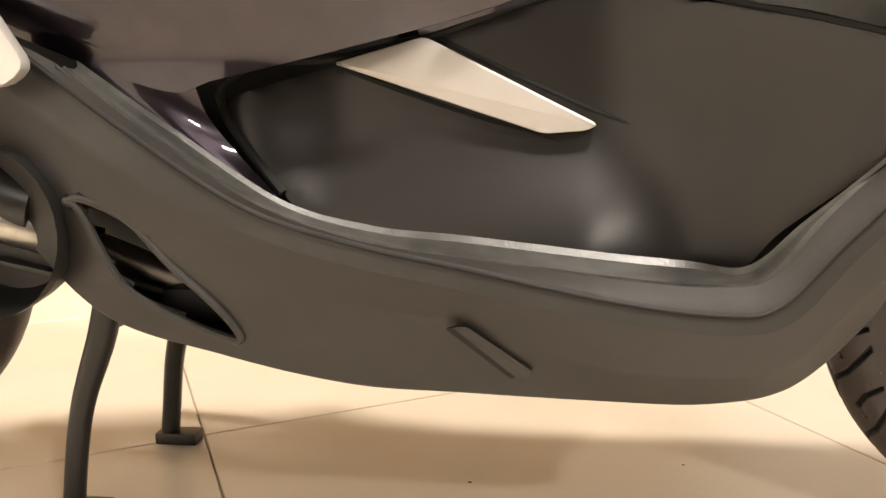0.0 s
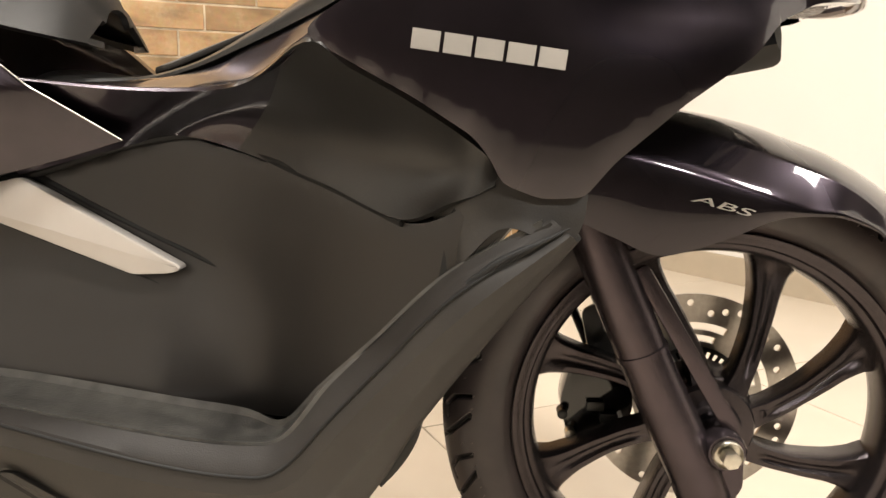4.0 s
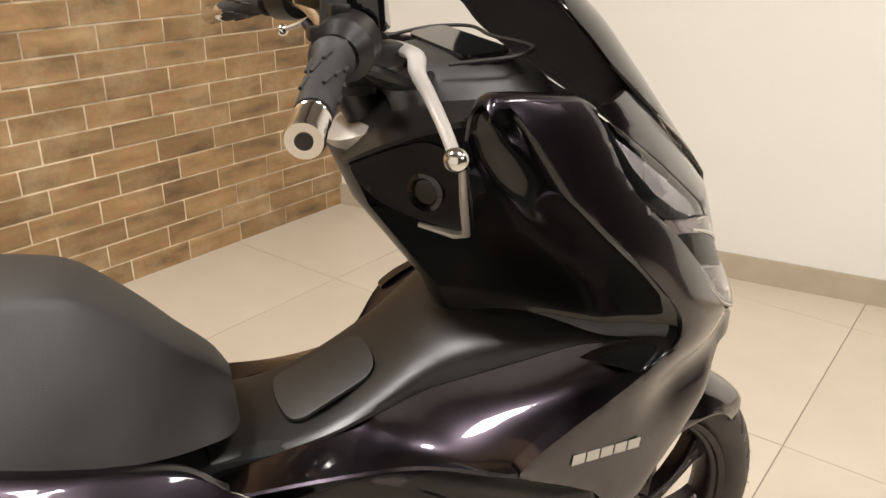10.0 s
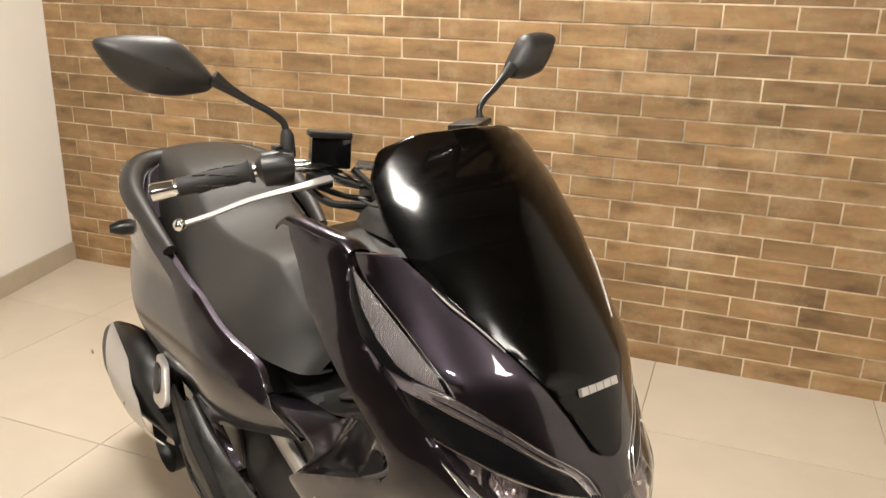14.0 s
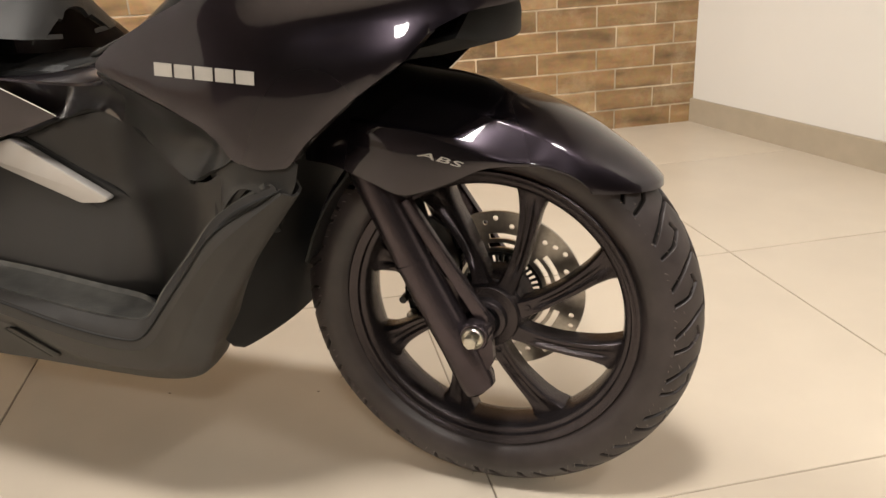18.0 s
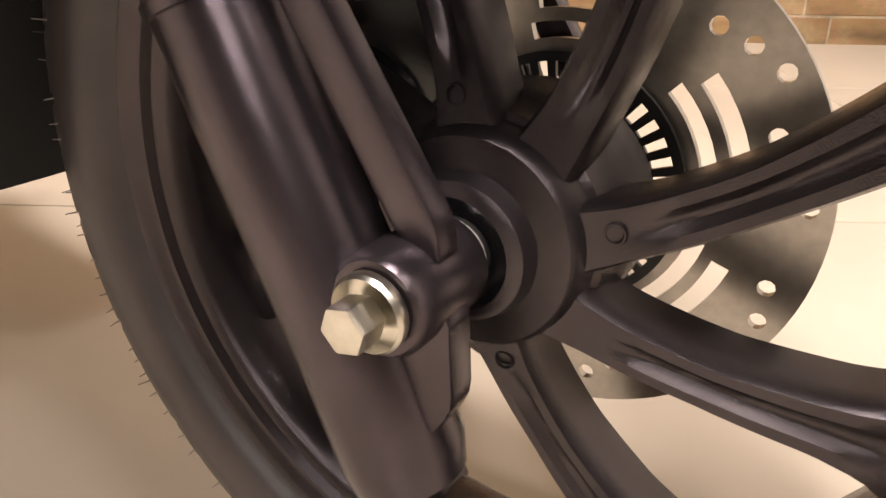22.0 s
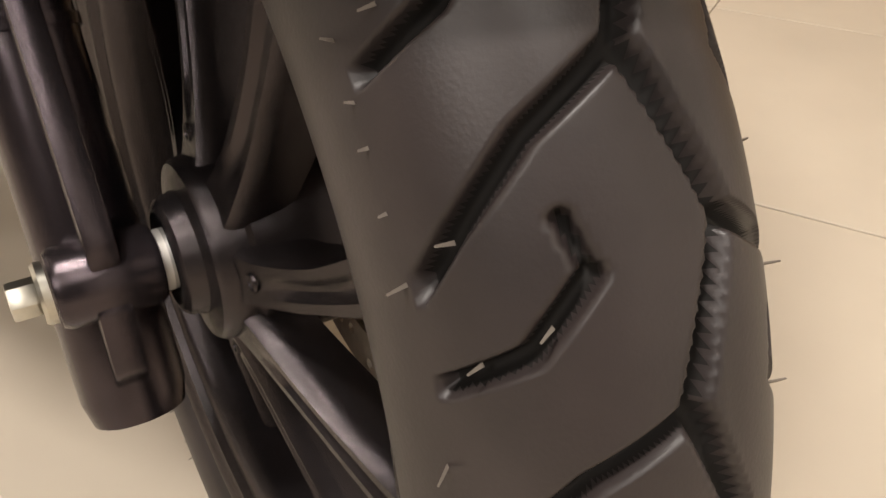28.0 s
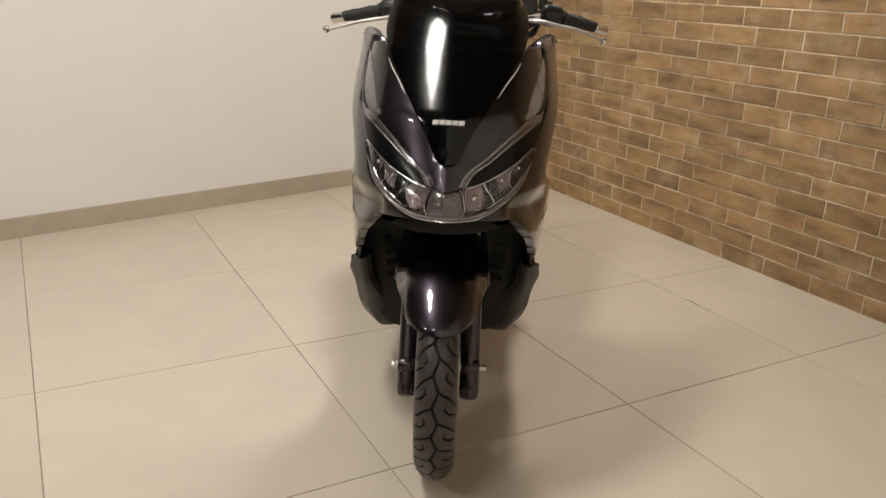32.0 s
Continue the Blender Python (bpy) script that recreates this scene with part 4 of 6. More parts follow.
def rear_side(a, z):
    """The tail's flank: swells out, then leans in to the seat above a crease."""
    top = 0.090 + 0.070 * smooth01(-a, 0.48, 0.78)
    edge = float(np.interp(a, (-1.34, -1.2, -1.0, -0.817, -0.70, -0.582), (0.865, 0.815, 0.735, 0.668, 0.630, 0.575)))
    band = float(np.interp(a, (-1.3, -0.90, -0.76, -0.69, -0.60), (0.014, 0.020, 0.034, 0.036, 0.024)))
    return top + 0.03 * math.sin(max(0.0, min(1.0, (z - 0.46) / 0.22)) * math.pi) - 0.05 * smooth01(-a, 1.05, 1.45) - 0.9 * max(0.0, z - edge + band)


# lower and upper edge of the flank, point by point
REARLOW = [(-0.495, 0.509), (-0.560, 0.489), (-0.640, 0.468), (-0.745, 0.443), (-0.800, 0.437), (-0.95, 0.50), (-1.10, 0.58), (-1.28, 0.70), (-1.36, 0.81)]
REARTOP = [(-0.588, 0.570), (-0.632, 0.604), (-0.70, 0.630), (-0.79, 0.659), (-0.86, 0.683), (-1.0, 0.735), (-1.10, 0.775), (-1.22, 0.822), (-1.34, 0.865)]
for side in (1, -1):
    low, high = [aligned([(a, z, 0) for a, z in line], 8) for line in (REARLOW, REARTOP)]
    rows = []
    for p, q in zip(low, high):
        row = [p.lerp(q, i / 24) for i in range(25)]
        row = [B(v.x, (rear_side(v.x, v.y) + 0.008) * side, v.y) for v in row]
        rows.append([row[0] + Vector((0, 0.012 * side, 0.001)), row[0] + Vector((0, 0.002 * side, 0))] + row + [row[-1] + Vector((0, 0.003 * side, 0.0005)), row[-1] + Vector((0, 0.014 * side, 0))])
    part("rear_fairing", sheet(rows), PAINT, scooter, "glossy dark rear side fairing", True, 30)
    seam = [rows[0][i] + Vector((0.0004, -0.0008 * side, 0.0004)) for i in range(2, 27)]
    part("fairing_seam", tube(seam, 0.0006, 6), STEEL, scooter, "thin bright seam at the front of the rear fairing")
for side in (1, -1):
    inner, outer = [aligned([B(a, b * side, z) for a, b, z in line], 6) for line in ([(-0.772, 0.156, 0.446), (-0.765, 0.148, 0.416), (-0.744, 0.140, 0.384), (-0.716, 0.135, 0.350)], [(-0.945, 0.170, 0.508), (-0.87, 0.167, 0.466), (-0.80, 0.162, 0.412), (-0.722, 0.146, 0.349)])]
    part("fairing_corner", sheet([[p.lerp(q, i / 8) + Vector((0, -0.006 * side * math.sin(math.pi * i / 8), 0)) for i in range(9)] for p, q in zip(inner, outer)], 0.003), PAINT, scooter, "glossy dark lower corner of the rear fairing", True, 60)
part("tail", sheet([[B(a, u * w, z + 0.03 * (1 - u * u)) for u in (-1, -0.7, -0.35, 0, 0.35, 0.7, 1)] for a, z, w in ((-1.15, 0.76, 0.13), (-1.25, 0.84, 0.12), (-1.35, 0.86, 0.09), (-1.40, 0.80, 0.06), (-1.36, 0.70, 0.06))], 0.008), PAINT, scooter)

# ---- wheels, fork, brake ----
AX, AXA = 0.2545, 0.0125
TYRE = ((0.0, 0.2510), (0.009, 0.2499), (0.018, 0.2464), (0.027, 0.2402), (0.0345, 0.2325), (0.0402, 0.2225), (0.0436, 0.2110), (0.0432, 0.2000), (0.0396, 0.1915), (0.0346, 0.1865), (0.0315, 0.1830))
LAP = 24
PITCH = 2 * math.pi * 0.251 / LAP


def seg_dist(px, py, a, b):
    ax, ay, bx, by = *a, *b
    dx, dy = bx - ax, by - ay
    t = np.clip(((px - ax) * dx + (py - ay) * dy) / (dx * dx + dy * dy), 0, 1)
    return np.hypot(px - ax - t * dx, py - ay - t * dy)


def tread_cut(s, v):
    """How deep the tread is cut at s along and v across (arrays)."""
    h = PITCH / 2
    left_branch = ((-0.0065, 0), (-0.027, 0.011), (-0.043, 0.025), (-0.058, 0.040))
    left_hook = ((-0.0240, 0.026), (-0.021, 0.037), (-0.034, 0.050), (-0.052, 0.056))
    lines = [[(-0.0065, 0), (0.0065, h), (-0.0065, PITCH)], left_branch, left_hook]
    lines += [[(-v0, s0 + h) for v0, s0 in left_branch], [(-v0, s0 - h) for v0, s0 in left_hook]]
    cut = np.zeros_like(s)
    for n, line in enumerate(lines):
        w = 0.0030 if n == 0 else 0.0026
        for k, (p, q) in enumerate(zip(line, line[1:])):
            for shift in (-PITCH, 0, PITCH):
                d = seg_dist(s, v, (p[1] + shift, p[0]), (q[1] + shift, q[0]))
                ww = w * (0.65 if n in (2, 4) and k == 0 else 1.0)
                cut = np.maximum(cut, np.clip((ww + 0.0004 - d) / 0.0019, 0, 1))
    return cut * 0.0058


def tyre_mesh(name, turns=24, flip=-1):
    n_s, n_v = 120, 181
    half = spline([(w, r, 0) for w, r in TYRE], (n_v - 1) // 2)
    prof = [(-p.x, p.y) for p in reversed(half[1:])] + [(p.x, p.y) for p in half]
    arc = [0.0]
    for p, q in zip(half, half[1:]):
        arc.append(arc[-1] + (q - p).length)
    lat = np.array([-x for x in reversed(arc[1:])] + arc)
    w = np.array([p[0] for p in prof])
    r = np.array([p[1] for p in prof])
    s = np.arange(n_s) / n_s * PITCH
    S, V = np.meshgrid(s, lat, indexing="ij")
    cut = tread_cut(S, V)
    cut[:, np.abs(lat) > 0.053] = 0
    verts = []
    dr = np.gradient(r)
    dw = np.gradient(w)
    ln = np.hypot(dr, dw)
    nw, nr = -dr / ln, dw / ln
    for t in range(turns):
        for i in range(n_s):
            th = 2 * math.pi * (t + i / n_s) / turns * flip
            rr = r - cut[i] * nr
            ww = w - cut[i] * nw
            verts.append(np.stack([rr * math.cos(th), -ww, rr * math.sin(th)], 1))
    m = len(w)
    N = len(verts)
    idx = np.arange(N * m).reshape(N, m)
    nxt = np.roll(idx, -1, axis=0)
    q = np.stack([idx[:, :-1], nxt[:, :-1], nxt[:, 1:], idx[:, 1:]], -1).reshape(-1, 4)
    me = bpy.data.meshes.new(name)
    me.from_pydata(np.concatenate(verts).tolist(), [], q.tolist())
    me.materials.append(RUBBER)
    me.materials.append(GROOVE_SHADE)
    # deep-cut faces take the darker rubber, painting shade into the grooves
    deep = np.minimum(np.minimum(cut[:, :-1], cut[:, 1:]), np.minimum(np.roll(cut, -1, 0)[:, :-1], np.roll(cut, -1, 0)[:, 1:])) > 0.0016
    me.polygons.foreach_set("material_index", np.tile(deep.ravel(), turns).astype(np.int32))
    me.shade_smooth()
    return me


wheel = thing("front_wheel", "", "")
wheel.parent = scooter
wheel.location = (AXA, 0, AX)
ob = new("tyre", tyre_mesh("tyre"))
ob.parent = wheel
ob.rotation_euler = (0, radians(0.0), 0)
tagged(ob, "black road tyre with zigzag tread")
# moulding hairs on the rubber
bm = bmesh.new()
for lat, count, reach in ((0.0360, 44, 0.0075), (-0.0360, 44, 0.0075), (0.0270, 26, 0.007), (-0.0270, 26, 0.007), (0.0410, 120, 0.006), (-0.0410, 120, 0.006)):
    for k in range(count):
        if random.random() < 0.2:
            continue
        th = 2 * math.pi * (k + random.uniform(-0.2, 0.2)) / count
        r0 = float(np.interp(abs(lat), [p[0] for p in TYRE[:7]], [p[1] for p in TYRE[:7]]))
        lift = 0.25 if abs(lat) < 0.038 else 0.6
        out = Vector((lift * math.cos(th), -math.copysign(1.0, lat), lift * math.sin(th))).normalized()
        p = Vector((r0 * math.cos(th), -lat, r0 * math.sin(th))) - out * 0.001
        q = p + out * random.uniform(0.6, 1.1) * reach + Vector((random.uniform(-1, 1), random.uniform(-1, 1), random.uniform(-1, 1))) * 0.0012
        t = (q - p).normalized()
        u = t.orthogonal().normalized() * 0.0005
        w = t.cross(u)
        lo = [bm.verts.new(p + u), bm.verts.new(p - u / 2 + w), bm.verts.new(p - u / 2 - w)]
        hi = [bm.verts.new(q + u * 0.5), bm.verts.new(q - u / 4 + w / 2), bm.verts.new(q - u / 4 - w / 2)]
        for i in range(3):
            bm.faces.new((lo[i], lo[(i + 1) % 3], hi[(i + 1) % 3], hi[i]))
        bm.faces.new(hi)
tagged(part("tyre_hairs", bm, HAIR, wheel), kind="stuff")
RIM = [(-0.0330, 0.1870), (-0.0360, 0.1950), (-0.0385, 0.1965), (-0.0400, 0.1945), (-0.0385, 0.1900), (-0.0360, 0.1880), (-0.0350, 0.1845), (-0.0300, 0.1825), (-0.0285, 0.1785), (-0.0250, 0.1755), (-0.0120, 0.1725)]
RIM = [(w * 0.9, r * 0.935) for w, r in RIM]
RIM = RIM + [(-w, r) for w, r in reversed(RIM)]
part("rim", turned(RIM + [RIM[0]], 120, "y"), WHEELM, wheel, "brownish black cast alloy rim")
part("hub", turned([(-0.047, 0.0), (-0.047, 0.0225), (-0.045, 0.0255), (-0.038, 0.0275), (-0.0365, 0.0385), (-0.034, 0.0405), (-0.022, 0.0420), (-0.020, 0.0445), (-0.006, 0.0460), (-0.003, 0.0480), (0.022, 0.0480), (0.026, 0.040), (0.034, 0.03), (0.034, 0.0)], 56, "y"), WHEELM, wheel)
part("bearing_seal", turned([(-0.0475, 0.0), (-0.0475, 0.0205), (-0.0465, 0.0205), (-0.046, 0.0)], 32, "y"), GLOSSBLACK, wheel)
part("axle_spacer", turned([(-0.060, 0.0), (-0.060, 0.0125), (-0.047, 0.0135), (-0.047, 0.0)], 24, "y"), SILVER, wheel, "bright metal axle spacer")


def spoke_bm():
    bm = bmesh.new()
    rings = []
    n = 22
    for i in range(n + 1):
        t = i / n
        r = 0.036 + 0.128 * t
        ang = radians(-16 * (1 - t) ** 1.3)
        hw = float(np.interp(t, (0, 0.15, 0.45, 0.75, 0.9, 1.0), (0.0135, 0.0112, 0.0108, 0.0138, 0.0185, 0.0265)))
        fr = 0.031 - 0.026 * t ** 0.8
        bk = fr - 0.026 - 0.006 * t
        g = 0.0038 * smooth01(t, 0.12, 0.3) * (1 - smooth01(t, 0.86, 0.98))
        c = Vector((math.cos(ang), 0, math.sin(ang)))
        u = Vector((-math.sin(ang), 0, math.cos(ang)))
        shape = ((-1.0, fr - 0.010), (-0.92, fr - 0.003), (-0.78, fr), (-0.42, fr), (-0.22, fr - g * 0.7), (-0.10, fr - g), (0.10, fr - g), (0.22, fr - g * 0.7), (0.42, fr), (0.78, fr), (0.92, fr - 0.003), (1.0, fr - 0.010), (0.9, bk), (-0.9, bk))
        rings.append([bm.verts.new(c * r + u * (hw * s) + Vector((0, -b, 0))) for s, b in shape])
    m = len(rings[0])
    for p, q in zip(rings, rings[1:]):
        for j in range(m):
            k = (j + 1) % m
            bm.faces.new((p[j], p[k], q[k], q[j]))
    return bm


me_spoke = finish("spoke", spoke_bm(), WHEELM, True, 40)
for k in range(8):
    ob = new("spoke", me_spoke)
    ob.parent = wheel
    ob.rotation_euler = (0, -radians(71 + 45 * k), 0)


def holed(outer, holes, depth, place):
    """A flat plate with holes through it."""
    from mathutils.geometry import tessellate_polygon
    loops = [outer] + holes
    flat = [p for l in loops for p in l]
    tris = tessellate_polygon([[Vector((x, y, 0)) for x, y in l] for l in loops])
    bm = bmesh.new()
    lo = [bm.verts.new(place(x, y, 0)) for x, y in flat]
    hi = [bm.verts.new(place(x, y, depth)) for x, y in flat]
    for t in tris:
        for vs in (lo, hi):
            try:
                bm.faces.new([vs[i] for i in t])
            except ValueError:
                pass
    k = 0
    for l in loops:
        n = len(l)
        for i in range(n):
            j = (i + 1) % n
            bm.faces.new((lo[k + i], lo[k + j], hi[k + j], hi[k + i]))
        k += n
    return bm


def ring(r, n, cx=0.0, cy=0.0):
    return [(cx + r * math.cos(2 * math.pi * i / n), cy + r * math.sin(2 * math.pi * i / n)) for i in range(n)]


def arc_slot(r0, r1, w0, w1, n=6):
    out = [(r0 * math.cos(radians(w0 + (w1 - w0) * i / n)), r0 * math.sin(radians(w0 + (w1 - w0) * i / n))) for i in range(n + 1)]
    return out + [(r1 * math.cos(radians(w1 + (w0 - w1) * i / n)), r1 * math.sin(radians(w1 + (w0 - w1) * i / n))) for i in range(n + 1)]


holes = [ring(0.0513, 48)]
for k in range(12):
    for j, (r, w) in enumerate(((0.0985, 0), (0.0937, 8.5), (0.0889, 17))):
        if k % 4 != 3 or j < 2:
            t = radians(k * 30 + w + 4)
            holes.append(ring(0.0036, 10, r * math.cos(t), r * math.sin(t)))
for k in range(6):
    holes.append(arc_slot(0.0708, 0.0784, k * 60 + 6, k * 60 + 42))
    holes.append(arc_slot(0.0589, 0.0656, k * 60 + 12, k * 60 + 46))
part("brake_disc", holed(ring(0.1075, 96), holes, 0.0038, lambda x, y, w: Vector((x, 0.044 + w, y))), STEEL, wheel, "drilled steel brake disc", False)
holes = [ring(0.036, 40)] + [arc_slot(0.0415, 0.0505, k * 9, k * 9 + 4.6, 2) for k in range(40)]
part("sensor_ring", holed(ring(0.0545, 60), holes, 0.002, lambda x, y, w: Vector((x, 0.039 + w, y))), PLASTIC, wheel, "slotted speed sensor ring", False)
part("valve_stem", tube([(-0.093, -0.002, 0.135), (-0.083, -0.010, 0.119), (-0.076, -0.014, 0.104)], [0.007, 0.0055, 0.004], 10), PLASTIC, wheel, "rubber valve stem with brass tip")

# fork
def F(a, b, z):
    return W(a + AXA - 0.006 + 0.02 * max(0.0, z - 0.33), b, z + AX - 0.252)


for side in (1, -1):
    fork = part("fork_leg", tube([F(0.009, 0.072 * side, 0.171), F(0.006, 0.072 * side, 0.175), F(0.002, 0.072 * side, 0.186), F(-0.018, 0.072 * side, 0.232), F(-0.052, 0.072 * side, 0.300), F(-0.062, 0.072 * side, 0.322), F(-0.066, 0.072 * side, 0.330), F(-0.118, 0.072 * side, 0.440), F(-0.150, 0.072 * side, 0.510)],
                                 [0.013, 0.0205, 0.0230, 0.0232, 0.0228, 0.0222, 0.0222, 0.0220, 0.0215], 28), FORKM, scooter, "dark bronze-grey fork lower leg", True)
    part("axle_boss", turned([(-0.020, 0.0), (-0.020, 0.0155), (-0.017, 0.0175), (0.018, 0.0175), (0.021, 0.0155), (0.021, 0.0)], 28, "y", (AXA, -0.072 * side, AX)), FORKM, fork)
    part("gusset", slab(round_outline([(0.020, 0.262), (0.004, 0.270), (-0.082, 0.404), (-0.070, 0.412), (0.018, 0.276)], 0.004, 2), 0.012, lambda u, v, w: F(u, (0.072 + 0.006 - w) * side, v), 0.002), FORKM, fork)
    part("lower_web", slab(round_outline([(0.024, 0.250), (0.026, 0.215), (0.012, 0.192), (-0.004, 0.200), (0.0, 0.25)], 0.005, 2), 0.014, lambda u, v, w: F(u, (0.072 + 0.008 - w) * side, v), 0.002), FORKM, fork)


def hexbolt(r, h, flange):
    prof = [(0, 0), (0, flange), (-0.003, flange), (-0.0045, flange * 0.92)]
    bm = turned(prof, 32, "y")
    out = [(r * math.cos(radians(60 * i + 12)), r * math.sin(radians(60 * i + 12))) for i in range(6)]
    b2 = slab(out, h, lambda u, v, w: Vector((u, -0.0035 - w, v)), 0.0012)
    me2 = bpy.data.meshes.new("tmp")
    b2.to_mesh(me2)
    b2.free()
    bm.from_mesh(me2)
    bpy.data.meshes.remove(me2)
    return bm


bolt = part("axle_bolt", hexbolt(0.0082, 0.0115, 0.0130), BOLT, scooter, "zinc plated axle bolt", True, 30)
bolt.location = (AXA, -0.093, AX)
nut = part("axle_nut", hexbolt(0.0085, 0.011, 0.0125), BOLT, scooter, "zinc plated axle nut", True, 30)
nut.matrix_local = pose(AXA, 0.093, AX, 0, 0, 180)
part("axle", tube([(AXA, -0.06, AX), (AXA, 0.06, AX)], 0.0085, 14), STEEL, scooter)

# caliper on the far fork leg
cal = part("brake_caliper", slab(round_outline([(-0.118, 0.206), (-0.128, 0.245), (-0.118, 0.290), (-0.088, 0.302), (-0.060, 0.285), (-0.052, 0.240), (-0.070, 0.204)], 0.010, 3), 0.040, lambda u, v, w: F(u, -0.030 - w, v), 0.004), GLOSSBLACK, scooter, "black two-piston brake caliper")
part("bracket", slab(round_outline([(-0.110, 0.340), (-0.086, 0.352), (-0.060, 0.330), (-0.046, 0.285), (-0.070, 0.262), (-0.098, 0.285)], 0.008, 3), 0.008, lambda u, v, w: F(u, -0.036 - w, v), 0.002), PLASTIC, cal)
for a, z, m in ((-0.104, 0.300, BRASS), (-0.125, 0.236, PLASTIC), (-0.116, 0.214, BOLT), (-0.083, 0.326, PLASTIC), (-0.074, 0.216, BOLT)):
    part("pin", turned([(0.0, 0.0), (0.0, 0.0055), (-0.014, 0.0052), (-0.015, 0.003), (-0.015, 0.0)], 14, "y", (a + AXA - 0.006, 0.032, z + AX - 0.252)), m, cal)
for k in range(3):
    part("pad_edge", block(0.018, 0.012, 0.010, Matrix.Translation(F(-0.092 + 0.014 * k, -0.028, 0.244 - 0.012 * k)), 0.002), PLASTIC, cal)
part("brake_hose", tube([F(-0.10, -0.06, 0.30), F(-0.125, -0.07, 0.36), F(-0.13, -0.07, 0.44), F(-0.12, -0.06, 0.52)], 0.0045, 8, 20), PLASTIC, scooter)
# strip of inner guard behind the wheel

bm = loft([[W(a, b, z) for b in (-0.074, -0.066, 0.0, 0.066, 0.074)] for a, z in ((-0.135, 0.440), (-0.165, 0.405), (-0.188, 0.365), (-0.205, 0.325))], 10, 8, 0.003)
part("mud_flap", bm, PLASTIC, scooter, "thin black mud flap behind the wheel")

# front fender: flat flanks, a crease, a crowned top
FEN = [(-0.170, 0.102, 0.4615, 0.101, 0.514, 0.070, 0.545, 0.555), (-0.140, 0.103, 0.4575, 0.1025, 0.513, 0.069, 0.543, 0.553), (-0.098, 0.103, 0.441, 0.103, 0.509, 0.068, 0.540, 0.550), (-0.055, 0.103, 0.426, 0.102, 0.500, 0.067, 0.533, 0.546), (-0.030, 0.102, 0.432, 0.101, 0.493, 0.067, 0.527, 0.543), (0.000, 0.101, 0.443, 0.100, 0.484, 0.068, 0.518, 0.538),
       (0.034, 0.100, 0.4575, 0.099, 0.4745, 0.071, 0.507, 0.530), (0.062, 0.098, 0.460, 0.0965, 0.4675, 0.075, 0.497, 0.520)]
# towards the front the cross lines bend back at the flanks: middle, flank, then as above
TIP = [(0.096, 0.088, 0.0960, 0.4585, 0.0945, 0.4640, 0.0800, 0.4850, 0.508), (0.130, 0.108, 0.0930, 0.4525, 0.0915, 0.4570, 0.0815, 0.4710, 0.490), (0.160, 0.124, 0.0895, 0.4455, 0.0880, 0.4490, 0.0810, 0.4560, 0.4695),
       (0.187, 0.135, 0.0860, 0.4370, 0.0845, 0.4400, 0.0795, 0.4430, 0.4495), (0.203, 0.141, 0.0835, 0.4305, 0.0820, 0.4330, 0.0775, 0.4340, 0.4350), (0.210, 0.144, 0.0825, 0.4270, 0.0810, 0.4290, 0.0765, 0.4285, 0.4265), (0.2105, 0.1445, 0.0820, 0.4250, 0.0805, 0.4265, 0.0760, 0.4250, 0.4205)]
rows = []
for a, ae, be, ze, bs, zs, bm_, zm, zt in [(f[0], f[0], *f[1:]) for f in FEN] + TIP:
    slim = 1.0 - 0.15 * min(1.0, max(0.0, (a - 0.02) / 0.12))
    be, bs, bm_ = be * slim, bs * slim, bm_ * slim
    sharp = 1 - smooth01(a, 0.165, 0.20)
    right = [W(a, be + (bs - be) * k + 0.0014 * math.sin(math.pi * k), ze + (zs - ze) * k) for k in (0.0, 0.25, 0.5, 0.75, 0.80 + 0.14 * sharp)]
    right += [W(a, bs + (bm_ - bs) * k, zs + (zm - zs) * k) for k in (0.04 * sharp, 0.2, 0.4, 0.6, 0.8, 0.84 + 0.10 * sharp)]
    right += [W(a, bm_ * (1 - k / 10), zm + (zt - zm) * (1 - (1 - k / 10) ** 2.1)) for k in range(11)]
    right = [Vector((p.x - (a - ae) * min(1.0, abs(p.y) / be) ** 2.3, p.y, p.z)) for p in right]
    rows.append(right + [Vector((p.x, -p.y, p.z)) for p in reversed(right[:-1])])
cols = [spline([r[j] for r in rows], 56) for j in range(len(rows[0]))]
fender = part("front_fender", sheet([[c[i] for c in cols] for i in range(57)], 0.0035), PAINT, scooter, "glossy dark metallic front fender", True, 80)


def lettering(body, size, m, parent, material, name="lettering", shear=0.25, thick=0.0006):
    """Raised words; m puts the baseline's start, the way along and the way up."""
    cu = bpy.data.curves.new(name, "FONT")
    cu.body, cu.size, cu.shear, cu.extrude = body, size, shear, thick
    cu.resolution_u = 3
    ob = bpy.data.objects.new(name, cu)
    scene.collection.objects.link(ob)
    me = bpy.data.meshes.new_from_object(ob.evaluated_get(bpy.context.evaluated_depsgraph_get()))
    bpy.data.objects.remove(ob)
    me.transform(m)
    me.materials.clear()
    me.materials.append(material)
    ob = new(name, me)
    ob.parent = parent
    return ob


def frame_on(p, q, up):
    """Axes for lettering that runs from p to q."""
    p, q = Vector(p), Vector(q)
    x = (q - p).normalized()
    z = x.cross(Vector(up)).normalized()
    y = z.cross(x)
    return Matrix((x.to_4d(), y.to_4d(), z.to_4d(), (0, 0, 0, 1))).transposed() if False else Matrix.Translation(p) @ Matrix((x, y, z)).transposed().to_4x4()


for side in (1, -1):
    p, q = W(-0.037, 0.1042 * side, 0.4715), W(0.0205, 0.1032 * side, 0.4575)
    if side < 0:
        p, q = q, p
    lettering("ABS", 0.0105, frame_on(p, q, (0, 0, 1)) @ Matrix.Diagonal((2.75, 0.82, 1.0, 1.0)), fender, DECAL, "marking", 0.25)


